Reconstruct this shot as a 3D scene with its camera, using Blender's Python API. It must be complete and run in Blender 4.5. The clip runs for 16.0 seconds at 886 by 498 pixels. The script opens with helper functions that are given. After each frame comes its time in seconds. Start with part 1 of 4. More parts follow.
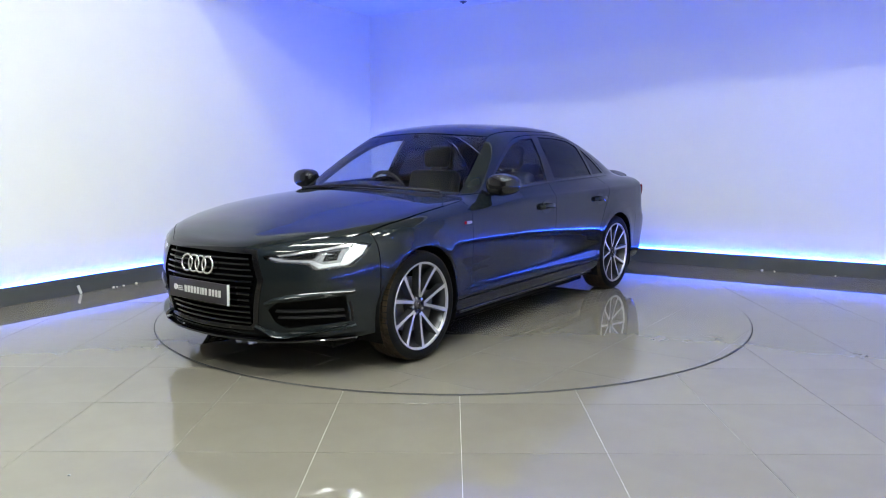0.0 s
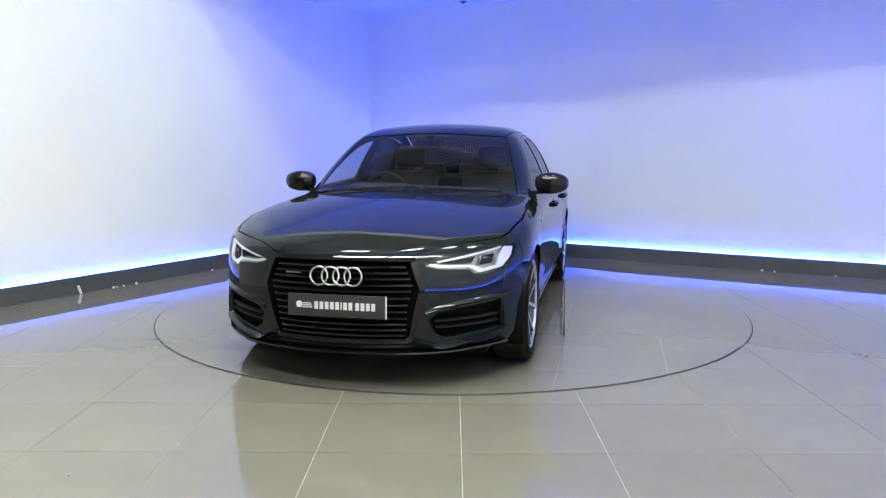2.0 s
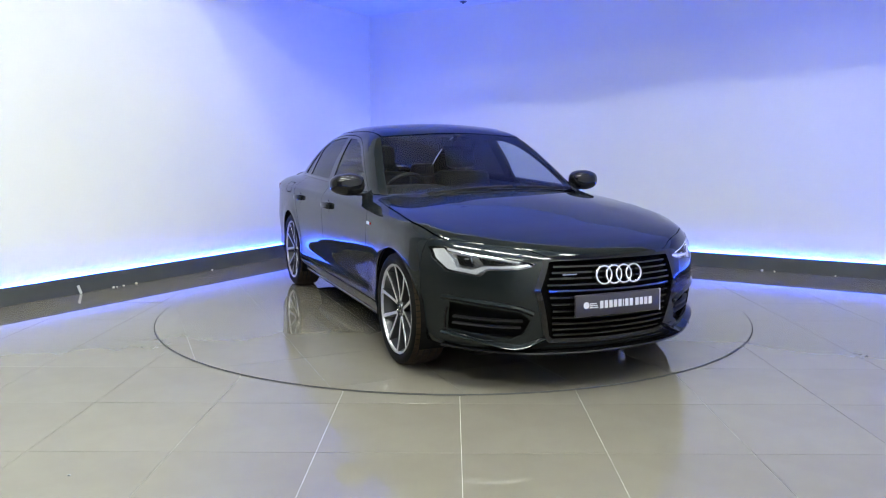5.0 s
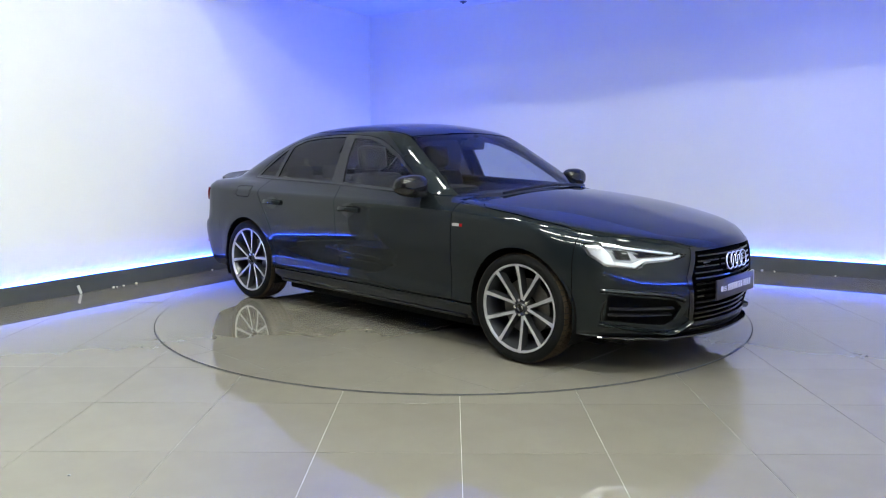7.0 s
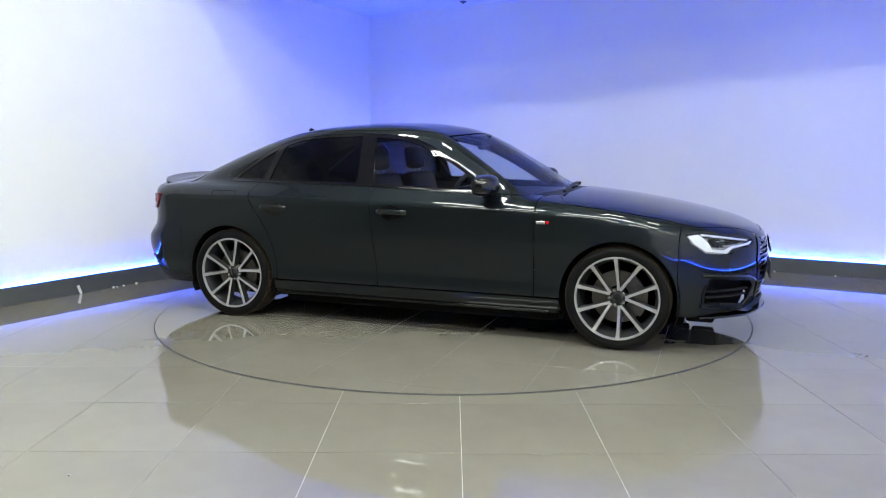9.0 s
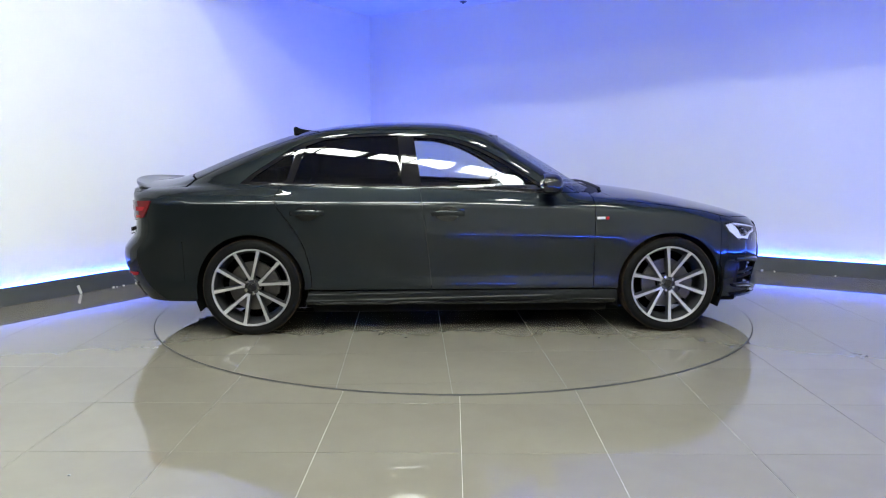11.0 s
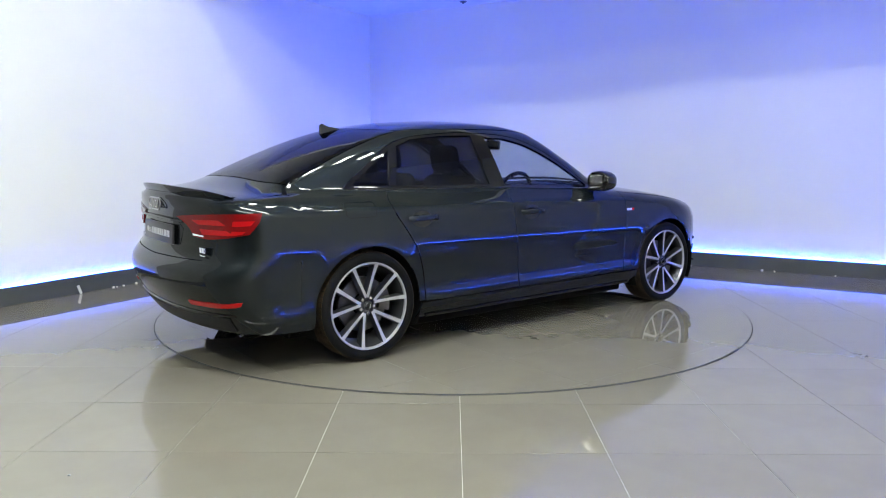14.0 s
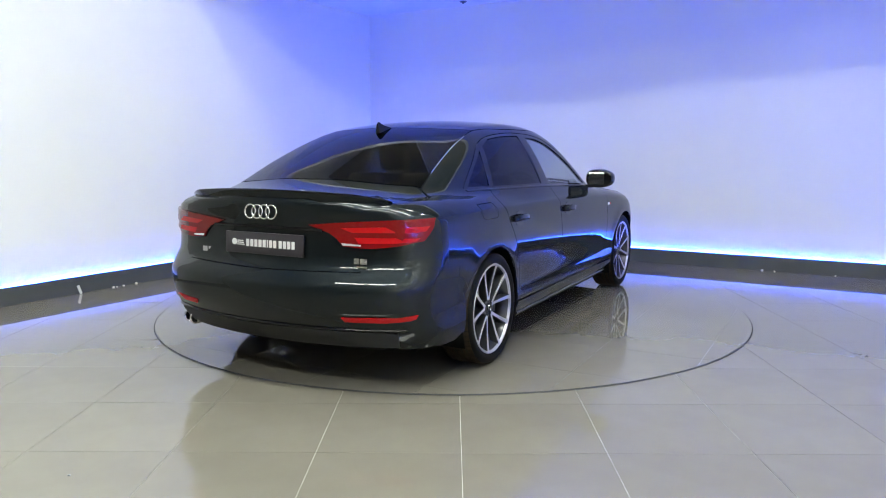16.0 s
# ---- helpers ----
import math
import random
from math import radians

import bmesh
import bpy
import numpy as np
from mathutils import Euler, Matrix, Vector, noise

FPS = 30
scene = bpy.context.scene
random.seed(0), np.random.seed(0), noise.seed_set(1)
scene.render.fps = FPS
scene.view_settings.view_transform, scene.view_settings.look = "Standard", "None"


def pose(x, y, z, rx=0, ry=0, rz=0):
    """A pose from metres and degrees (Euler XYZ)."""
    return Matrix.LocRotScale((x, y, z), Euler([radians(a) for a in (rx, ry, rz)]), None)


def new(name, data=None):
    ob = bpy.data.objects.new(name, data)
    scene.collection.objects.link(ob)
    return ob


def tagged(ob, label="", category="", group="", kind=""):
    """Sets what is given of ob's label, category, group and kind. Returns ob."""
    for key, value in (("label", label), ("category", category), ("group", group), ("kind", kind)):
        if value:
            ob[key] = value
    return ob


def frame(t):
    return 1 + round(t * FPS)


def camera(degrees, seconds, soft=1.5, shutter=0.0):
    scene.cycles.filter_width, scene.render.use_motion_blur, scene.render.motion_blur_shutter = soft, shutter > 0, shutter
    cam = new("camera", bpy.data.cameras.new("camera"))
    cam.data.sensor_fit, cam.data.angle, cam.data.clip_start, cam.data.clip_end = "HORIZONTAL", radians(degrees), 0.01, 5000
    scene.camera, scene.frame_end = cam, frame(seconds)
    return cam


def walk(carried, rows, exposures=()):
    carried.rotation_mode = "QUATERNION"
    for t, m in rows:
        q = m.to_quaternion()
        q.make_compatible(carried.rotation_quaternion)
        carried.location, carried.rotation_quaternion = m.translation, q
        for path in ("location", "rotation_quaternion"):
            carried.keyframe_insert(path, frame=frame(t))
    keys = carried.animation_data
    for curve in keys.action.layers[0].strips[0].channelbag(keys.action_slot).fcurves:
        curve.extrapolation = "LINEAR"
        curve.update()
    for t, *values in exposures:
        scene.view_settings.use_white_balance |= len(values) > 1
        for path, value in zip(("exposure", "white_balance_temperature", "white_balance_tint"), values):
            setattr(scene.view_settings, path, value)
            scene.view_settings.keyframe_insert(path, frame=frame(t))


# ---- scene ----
cam = camera(61.11, 16.0, soft=1.1)
EYE = pose(0.0, -5.962, 1.26, 90 - 7.703, 0.04, 0.69)
walk(cam, [(0.0, EYE), (16.0, EYE)], exposures=[(0.0, 0.0, 6500, 10), (16.0, 0.0, 6500, 10)])

# ---- world and light ----
world = bpy.data.worlds.new("world")
scene.world = world
world.use_nodes = True
bg = world.node_tree.nodes["Background"]
sky = world.node_tree.nodes.new("ShaderNodeTexSky")
sky.sky_type, sky.sun_disc = "NISHITA", False
sky.sun_elevation, sky.sun_rotation = radians(35), radians(200)
world.node_tree.links.new(sky.outputs[0], bg.inputs[0])
bg.inputs[1].default_value = 0.06


# ---- materials ----
def mat(name, color, rough=0.5, metal=0.0, coat=0.0, spec=0.5, emit=None, power=0.0, alpha=None):
    m = bpy.data.materials.new(name)
    m.use_nodes = True
    b = m.node_tree.nodes["Principled BSDF"]
    b.inputs["Base Color"].default_value = (*color, 1)
    b.inputs["Roughness"].default_value = rough
    b.inputs["Metallic"].default_value = metal
    b.inputs["Coat Weight"].default_value = coat
    b.inputs["Coat Roughness"].default_value = 0.02
    b.inputs["Specular IOR Level"].default_value = spec
    if emit:
        b.inputs["Emission Color"].default_value = (*emit, 1)
        b.inputs["Emission Strength"].default_value = power
    return m


def vary(m, scale=6.0, amount=0.12, bump=0.0, fine=80.0, rough=0.0, per_object=0.0):
    """Two scales of variation in colour, roughness and relief."""
    t = m.node_tree
    n, l = t.nodes, t.links
    b = n["Principled BSDF"]
    col = b.inputs["Base Color"].default_value[:]
    tc = n.new("ShaderNodeTexCoord")
    big = n.new("ShaderNodeTexNoise")
    big.inputs["Scale"].default_value, big.inputs["Detail"].default_value = scale, 5
    small = n.new("ShaderNodeTexNoise")
    small.inputs["Scale"].default_value, small.inputs["Detail"].default_value = fine, 3
    for q in (big, small):
        l.new(tc.outputs["Object"], q.inputs["Vector"])
    add = n.new("ShaderNodeMath")
    add.operation = "MULTIPLY_ADD"
    l.new(small.outputs[0], add.inputs[0])
    add.inputs[1].default_value = 0.4
    l.new(big.outputs[0], add.inputs[2])
    last = add.outputs[0]
    if per_object:
        info = n.new("ShaderNodeObjectInfo")
        k = n.new("ShaderNodeMath")
        k.operation = "MULTIPLY_ADD"
        l.new(info.outputs["Random"], k.inputs[0])
        k.inputs[1].default_value = per_object
        l.new(last, k.inputs[2])
        last = k.outputs[0]
    ramp = n.new("ShaderNodeMapRange")
    ramp.inputs["From Min"].default_value, ramp.inputs["From Max"].default_value = 0.35, 1.05
    ramp.inputs["To Min"].default_value, ramp.inputs["To Max"].default_value = 1 - amount, 1 + amount
    l.new(last, ramp.inputs["Value"])
    mul = n.new("ShaderNodeVectorMath")
    mul.operation = "SCALE"
    mul.inputs[0].default_value = col[:3]
    l.new(ramp.outputs[0], mul.inputs["Scale"])
    l.new(mul.outputs[0], b.inputs["Base Color"])
    if rough:
        r = n.new("ShaderNodeMapRange")
        base = b.inputs["Roughness"].default_value
        r.inputs["From Min"].default_value, r.inputs["From Max"].default_value = 0.35, 1.05
        r.inputs["To Min"].default_value, r.inputs["To Max"].default_value = max(0.01, base - rough), base + rough
        l.new(last, r.inputs["Value"])
        l.new(r.outputs[0], b.inputs["Roughness"])
    if bump:
        bp = n.new("ShaderNodeBump")
        bp.inputs["Strength"].default_value, bp.inputs["Distance"].default_value = bump, 0.002
        l.new(small.outputs[0], bp.inputs["Height"])
        l.new(bp.outputs[0], b.inputs["Normal"])
    return m


WALL = vary(mat("wall_paint", (0.80, 0.81, 0.80), 0.75), 1.5, 0.03, 0.05)
CEIL = vary(mat("ceiling_paint", (0.72, 0.73, 0.74), 0.8), 2, 0.04, 0.05)
SHED = vary(mat("shed_cladding", (0.16, 0.153, 0.135), 0.7), 1.2, 0.35)
ROOF = vary(mat("roof_sheeting", (0.50, 0.45, 0.30), 0.7), 1.2, 0.25)
SKIRT = vary(mat("skirting_paint", (0.075, 0.081, 0.087), 0.38), 3, 0.15, 0.05)
TILE = vary(mat("floor_tile", (0.163, 0.151, 0.126), 0.03, spec=0.85), 1.8, 0.08, 0.0, 9, 0.0, 0.10)
GROUT = vary(mat("grout", (0.42, 0.41, 0.38), 0.8), 8, 0.25, 0.1)
BLACK = mat("black_gap", (0.012, 0.012, 0.013), 0.6)
LED = mat("led_strip", (0.1, 0.1, 0.1), 0.4, emit=(0.016, 0.084, 1.0), power=580)
PANEL = mat("rooflight_glazing", (0.8, 0.8, 0.8), 0.4, emit=(0.95, 1.0, 0.91), power=57)
FRAME = vary(mat("rooflight_frame", (0.25, 0.25, 0.24), 0.5), 4, 0.1)


# ---- mesh helpers ----
def obj(name, bm, material, parent=None, label="", smooth=None):
    me = bpy.data.meshes.new(name)
    bm.to_mesh(me)
    bm.free()
    if material:
        me.materials.append(material)
    if smooth is not None:
        me.polygons.foreach_set("use_smooth", [True] * len(me.polygons))
        if smooth < 180:
            me.set_sharp_from_angle(angle=radians(smooth))
    ob = new(name, me)
    if parent:
        ob.parent = parent
    if label:
        tagged(ob, label)
    return ob


def part(name, bm, material, parent, label="", smooth=None):
    return obj(name, bm, material, parent, label, smooth)


def add_box(bm, x0, y0, z0, x1, y1, z1, bevel=0.0, m=None):
    r = bmesh.ops.create_cube(bm, size=1)
    vs = r["verts"]
    for v in vs:
        v.co = Vector(((x0 + x1) / 2 + v.co.x * (x1 - x0), (y0 + y1) / 2 + v.co.y * (y1 - y0), (z0 + z1) / 2 + v.co.z * (z1 - z0)))
    if bevel:
        es = list({e for v in vs for e in v.link_edges})
        q = bmesh.ops.bevel(bm, geom=es, offset=bevel, segments=2, affect="EDGES", profile=0.5)
        vs = list({v for f in q["faces"] for v in f.verts} | {v for v in vs if v.is_valid})
    if m is not None:
        bmesh.ops.transform(bm, matrix=m, verts=vs)
    return bm


def prism(points, z0, z1, bm=None):
    """A plan polygon (anticlockwise) raised from z0 to z1."""
    bm = bm or bmesh.new()
    lo = [bm.verts.new((x, y, z0)) for x, y in points]
    hi = [bm.verts.new((x, y, z1)) for x, y in points]
    bm.faces.new(hi)
    bm.faces.new(lo[::-1])
    n = len(points)
    for i in range(n):
        j = (i + 1) % n
        bm.faces.new((lo[i], lo[j], hi[j], hi[i]))
    return bm


# ---- the bay: two walls that meet in a corner, r along the right-hand one, s along the other ----
CX, CY = -1.089, 4.193
RX, RY = 0.872, -0.489
SX, SY = -0.511, -0.859
H_BAY, H_SHED = 2.97, 4.8


def rs(r, s):
    return (CX + RX * r + SX * s, CY + RY * r + SY * s)


def slab(name, r0, s0, r1, s1, z0, z1, material, label, category="", kind="structure"):
    pts = [rs(r0, s0), rs(r0, s1), rs(r1, s1), rs(r1, s0)]
    ob = obj(name, prism(pts, z0, z1), material)
    return tagged(ob, label, category, kind=kind)


slab("wall_north", -0.2, -0.2, 7.6, 0, 0, H_SHED, WALL, "smooth white painted wall washed by blue light", "wall")
slab("wall_west", -0.2, 0, 0, 5.5, 0, H_SHED, WALL, "smooth white painted wall beside the turntable", "wall")
slab("wall_west_2", -0.2, 5.5, 0, 16.2, 0, H_SHED, vary(mat("grey_wall_paint", (0.34, 0.335, 0.32), 0.7), 1.2, 0.12), "grey plain showroom wall", "wall")
slab("wall_east", 7.6, -0.2, 7.8, 16.2, 0, H_SHED, WALL, "smooth white painted wall washed by blue light", "wall")
slab("wall_south", 0, 16, 7.6, 16.2, 0, H_SHED, SHED, "grey plain showroom wall", "wall")
bay = obj("ceiling", prism([rs(0, 0), rs(0, 3.05), rs(7.6, 1.9), rs(7.6, 0)], H_BAY, H_BAY + 0.12), CEIL)
tagged(bay, "low white bay ceiling over the turntable corner", "ceiling", kind="structure")
slab("roof", -0.2, -0.2, 7.8, 16.2, H_SHED, H_SHED + 0.2, ROOF, "olive sheeted high shed roof", "ceiling")
base = obj("floor", prism([rs(-0.2, -0.2), rs(-0.2, 16.2), rs(7.8, 16.2), rs(7.8, -0.2)], -0.2, 0.0), GROUT)
tagged(base, "grey polished porcelain tile floor with pale joints", "floor", kind="structure")

# skirting boards with a hidden blue strip behind each
G = 0.05
E = 7.6
for nm, r0, s0, r1, s1 in (("baseboard_north", G + 0.02, G, E - G - 0.02, G + 0.02), ("baseboard_west", G, G, G + 0.02, 5.5), ("baseboard_east", E - G - 0.02, G, E - G, 9.5)):
    slab(nm, r0, s0, r1, s1, 0, 0.15, SKIRT, "dark grey painted skirting board below a blue light strip", "skirting")
slab("shelf_north", 0, 0, E, G - 0.002, 0, 0.138, SKIRT, "dark ledge that carries the light strip", "ledge")
slab("shelf_west", 0, G + 0.02, G - 0.002, 5.5, 0, 0.134, SKIRT, "dark ledge that carries the light strip", "ledge")
slab("shelf_east", E - G + 0.002, G + 0.02, E, 9.5, 0, 0.138, SKIRT, "dark ledge that carries the light strip", "ledge")


def led_strip(r0, s0, r1, s1, z):
    pts = [rs(r0, s0), rs(r0, s1), rs(r1, s1), rs(r1, s0)]
    ob = obj("led_strip", prism(pts, z, z + 0.004), LED)
    return tagged(ob, "glowing blue strip light along the wall foot", "strip light", "strip lights along the walls")


led_strip(0.03, 0.004, E - 0.03, 0.012, 0.139)
led_strip(0.004, 0.03, 0.012, 5.5, 0.135)
led_strip(E - 0.012, 0.03, E - 0.004, 9.5, 0.139)

# rooflights in the shed roof
for r, s in ((3.1, 6.3), (4.8, 6.3), (6.5, 6.3), (3.1, 9.2), (4.8, 9.2), (6.5, 9.2)):
    e = new("rooflight")
    tagged(e, "bright white rooflight with grey glazing bars in the roof", "rooflight", "rooflights in the shed roof")
    e.location = (*rs(r, s), H_SHED - 0.05)
    e.rotation_euler = (0, 0, math.atan2(RY, RX) + math.pi / 2)
    w = 0.23 if s < 8 else 0.20
    b = bmesh.new()
    add_box(b, -w, -0.75, 0, w, 0.75, 0.03)
    part("glazing", b, PANEL, e)
    for x0, y0, x1, y1 in ((-w - 0.05, -0.8, -w, 0.8), (w, -0.8, w + 0.05, 0.8), (-w, -0.8, w, -0.75), (-w, 0.75, w, 0.8), (-w, -0.02, w, 0.02)):
        b = bmesh.new()
        add_box(b, x0, y0, -0.04, x1, y1, 0.04)
        part("bar", b, FRAME, e)

# square lights in a row before the bay
for r, s in ((1.9, 4.1), (3.2, 4.0), (4.6, 3.9), (6.0, 3.7)):
    e = new("ceiling_light")
    tagged(e, "square white ceiling light with a grey cross bar", "ceiling light", "square lights before the bay")
    e.location = (*rs(r, s), H_SHED - 0.05)
    e.rotation_euler = (0, 0, math.atan2(RY, RX))
    b = bmesh.new()
    add_box(b, -0.22, -0.20, 0, 0.22, 0.20, 0.03)
    part("diffuser", b, PANEL, e)
    for x0, y0, x1, y1 in ((-0.25, -0.23, -0.22, 0.23), (0.22, -0.23, 0.25, 0.23), (-0.22, -0.23, 0.22, -0.20), (-0.22, 0.20, 0.22, 0.23), (-0.02, -0.20, 0.02, 0.20)):
        b = bmesh.new()
        add_box(b, x0, y0, -0.02, x1, y1, 0.04)
        part("bar", b, FRAME, e)

# litter along the skirting and a sprinkler head on the bay ceiling
b = bmesh.new()
add_box(b, -0.012, -0.004, 0.0, 0.012, 0.004, 0.085, 0.002)
bmesh.ops.transform(b, matrix=pose(-3.222, 0.413, 0.002, 6, -22, 59), verts=b.verts)
tagged(obj("plastic_strip", b, mat("white_plastic", (0.8, 0.8, 0.78), 0.4)), "small white plastic strip leaning on the skirting", "litter")
CRUMB = vary(mat("pale_crumb", (0.6, 0.58, 0.52), 0.8), 60, 0.2)
for k, (x, y, d) in enumerate(((-3.068, 0.701, 0.012), (-3.051, 0.729, 0.007), (-3.015, 0.789, 0.010), (-2.947, 0.903, 0.013), (-2.484, 1.681, 0.010), (3.189, 1.696, 0.013), (3.292, 1.639, 0.009), (3.775, 1.368, 0.008), (-1.97, -1.34, 0.008), (2.52, -1.5, 0.008), (-1.48, -3.22, 0.006))):
    b = bmesh.new()
    bmesh.ops.create_icosphere(b, subdivisions=2, radius=d)
    for v in b.verts:
        v.co *= 1 + 0.35 * noise.noise(v.co * 120 + Vector((k, 0, 0)))
        v.co.z *= 0.6
    o = obj("crumb", b, CRUMB if k < 8 else SKIRT, smooth=60)
    o.location = (x, y, 0.002 + d * 0.45)
    tagged(o, "small pale crumb of debris on the floor" if k < 8 else "small dark speck of dirt on the floor", "litter", "crumbs on the floor")
e = new("sprinkler")
tagged(e, "small dark sprinkler head under the bay ceiling", "sprinkler")
e.location = (0.13, 3.22, H_BAY)
b = bmesh.new()
bmesh.ops.create_cone(b, cap_ends=True, segments=20, radius1=0.03, radius2=0.045, depth=0.012, matrix=pose(0, 0, -0.006))
part("rose", b, SKIRT, e, smooth=40)
b = bmesh.new()
bmesh.ops.create_cone(b, cap_ends=True, segments=12, radius1=0.012, radius2=0.014, depth=0.014, matrix=pose(0, 0, -0.019))
part("head", b, SKIRT, e, smooth=40)

# ---- car: materials ----
PAINT = mat("car_paint", (0.0045, 0.006, 0.007), 0.34, 0.0, coat=1.0, spec=0.0)
_t = PAINT.node_tree
_b = _t.nodes["Principled BSDF"]
_b.inputs["Coat IOR"].default_value = 1.40
_fl = _t.nodes.new("ShaderNodeTexNoise")
_fl.inputs["Scale"].default_value, _fl.inputs["Detail"].default_value = 900, 1
_tc = _t.nodes.new("ShaderNodeTexCoord")
_t.links.new(_tc.outputs["Object"], _fl.inputs["Vector"])
_mr = _t.nodes.new("ShaderNodeMapRange")
_mr.inputs["To Min"].default_value, _mr.inputs["To Max"].default_value = 0.30, 0.46
_t.links.new(_fl.outputs[0], _mr.inputs["Value"])
# metal flake under the lacquer: a soft sheen without a bright rim
_fk = _t.nodes.new("ShaderNodeBsdfGlossy")
_fk.inputs["Color"].default_value = (0.007, 0.009, 0.010, 1)
_t.links.new(_mr.outputs[0], _fk.inputs["Roughness"])
_ad = _t.nodes.new("ShaderNodeAddShader")
_t.links.new(_b.outputs[0], _ad.inputs[0])
_t.links.new(_fk.outputs[0], _ad.inputs[1])
_t.links.new(_ad.outputs[0], _t.nodes["Material Output"].inputs[0])
GLOSS = mat("gloss_black", (0.004, 0.004, 0.005), 0.05)
MATTE = vary(mat("matt_black_plastic", (0.010, 0.010, 0.011), 0.5, spec=0.3), 20, 0.2, 0.1, 300)
DARK = mat("dark_lining", (0.004, 0.004, 0.004), 0.9, spec=0.1)
CHROME = mat("chrome", (0.80, 0.80, 0.80), 0.09, 1.0)
SATIN = mat("satin_silver", (0.62, 0.63, 0.64), 0.28, 1.0)
ALLOY = vary(mat("machined_alloy", (0.46, 0.46, 0.475), 0.34, 0.6), 30, 0.08, 0.05, 400)
ALLOY_DARK = mat("grey_alloy_paint", (0.05, 0.052, 0.058), 0.35, 0.6, coat=0.5)
RUBBER = vary(mat("tyre_rubber", (0.005, 0.005, 0.005), 0.65, spec=0.12), 12, 0.3, 0.2, 200)
TREAD = vary(mat("dusty_tread", (0.034, 0.025, 0.016), 0.9, spec=0.08), 15, 0.45, 0.3, 200)
STEEL = vary(mat("brake_steel", (0.12, 0.115, 0.11), 0.4, 0.9), 40, 0.15)
LEATHER = vary(mat("dark_leather", (0.022, 0.021, 0.021), 0.5), 10, 0.2, 0.2, 150)
PLATE = vary(mat("plate_face", (0.030, 0.027, 0.033), 0.3), 20, 0.1)
INK = mat("white_print", (0.62, 0.62, 0.62), 0.4)
RED = mat("red_lens", (0.40, 0.004, 0.006), 0.25, coat=0.5, spec=0.15)
RED_DARK = mat("dark_red_lens", (0.15, 0.003, 0.004), 0.2, coat=0.6, spec=0.1)
# weak glow added so the daytime and reversing strips read white
LAMP = mat("lamp_white_glow", (0.80, 0.82, 0.84), 0.14, 0.9, emit=(0.9, 0.95, 1.0), power=0.28)
LAMP_GREY = mat("lamp_bezel", (0.50, 0.51, 0.53), 0.2, 0.9)


def glass(name, tint):
    """A thin pane: tinted, with gloss that grows at flat angles."""
    m = bpy.data.materials.new(name)
    m.use_nodes = True
    t = m.node_tree
    t.nodes.clear()
    out = t.nodes.new("ShaderNodeOutputMaterial")
    mix = t.nodes.new("ShaderNodeMixShader")
    tr = t.nodes.new("ShaderNodeBsdfTransparent")
    tr.inputs[0].default_value = (*tint, 1)
    gl = t.nodes.new("ShaderNodeBsdfGlossy")
    gl.inputs["Roughness"].default_value = 0.012
    lw = t.nodes.new("ShaderNodeLayerWeight")
    lw.inputs["Blend"].default_value = 0.5
    pw = t.nodes.new("ShaderNodeMath")
    pw.operation, pw.inputs[1].default_value = "POWER", 5.0
    ma = t.nodes.new("ShaderNodeMath")
    ma.operation, ma.inputs[1].default_value, ma.inputs[2].default_value = "MULTIPLY_ADD", 0.72, 0.045
    t.links.new(lw.outputs["Facing"], pw.inputs[0])
    t.links.new(pw.outputs[0], ma.inputs[0])
    t.links.new(ma.outputs[0], mix.inputs[0])
    t.links.new(tr.outputs[0], mix.inputs[1])
    t.links.new(gl.outputs[0], mix.inputs[2])
    t.links.new(mix.outputs[0], out.inputs[0])
    return m


GLASS = glass("clear_glass", (0.72, 0.76, 0.77))
PRIVACY = glass("privacy_glass", (0.05, 0.05, 0.06))
LENS = glass("lamp_lens", (0.93, 0.94, 0.95))


# ---- car: the body's form as one smooth solid, x forward, y to its left ----
def curve(*pts):
    xs, ys = np.array([p[0] for p in pts], float), np.array([p[1] for p in pts], float)
    d = np.diff(ys) / np.diff(xs)
    m = np.concatenate([[d[0]], (d[:-1] * np.diff(xs)[1:] + d[1:] * np.diff(xs)[:-1]) / (xs[2:] - xs[:-2]), [d[-1]]])

    def f(x):
        x = np.clip(x, xs[0], xs[-1])
        i = np.clip(np.searchsorted(xs, x) - 1, 0, len(xs) - 2)
        h = xs[i + 1] - xs[i]
        t = (x - xs[i]) / h
        return (2 * t**3 - 3 * t**2 + 1) * ys[i] + (t**3 - 2 * t**2 + t) * h * m[i] + (3 * t**2 - 2 * t**3) * ys[i + 1] + (t**3 - t**2) * h * m[i + 1]
    return f


def smax(a, b, k):
    h = np.maximum(k - np.abs(a - b), 0) / k
    return np.maximum(a, b) + h * h * k / 4


def step01(x, a, b):
    t = np.clip((x - a) / (b - a), 0, 1)
    return t * t * (3 - 2 * t)


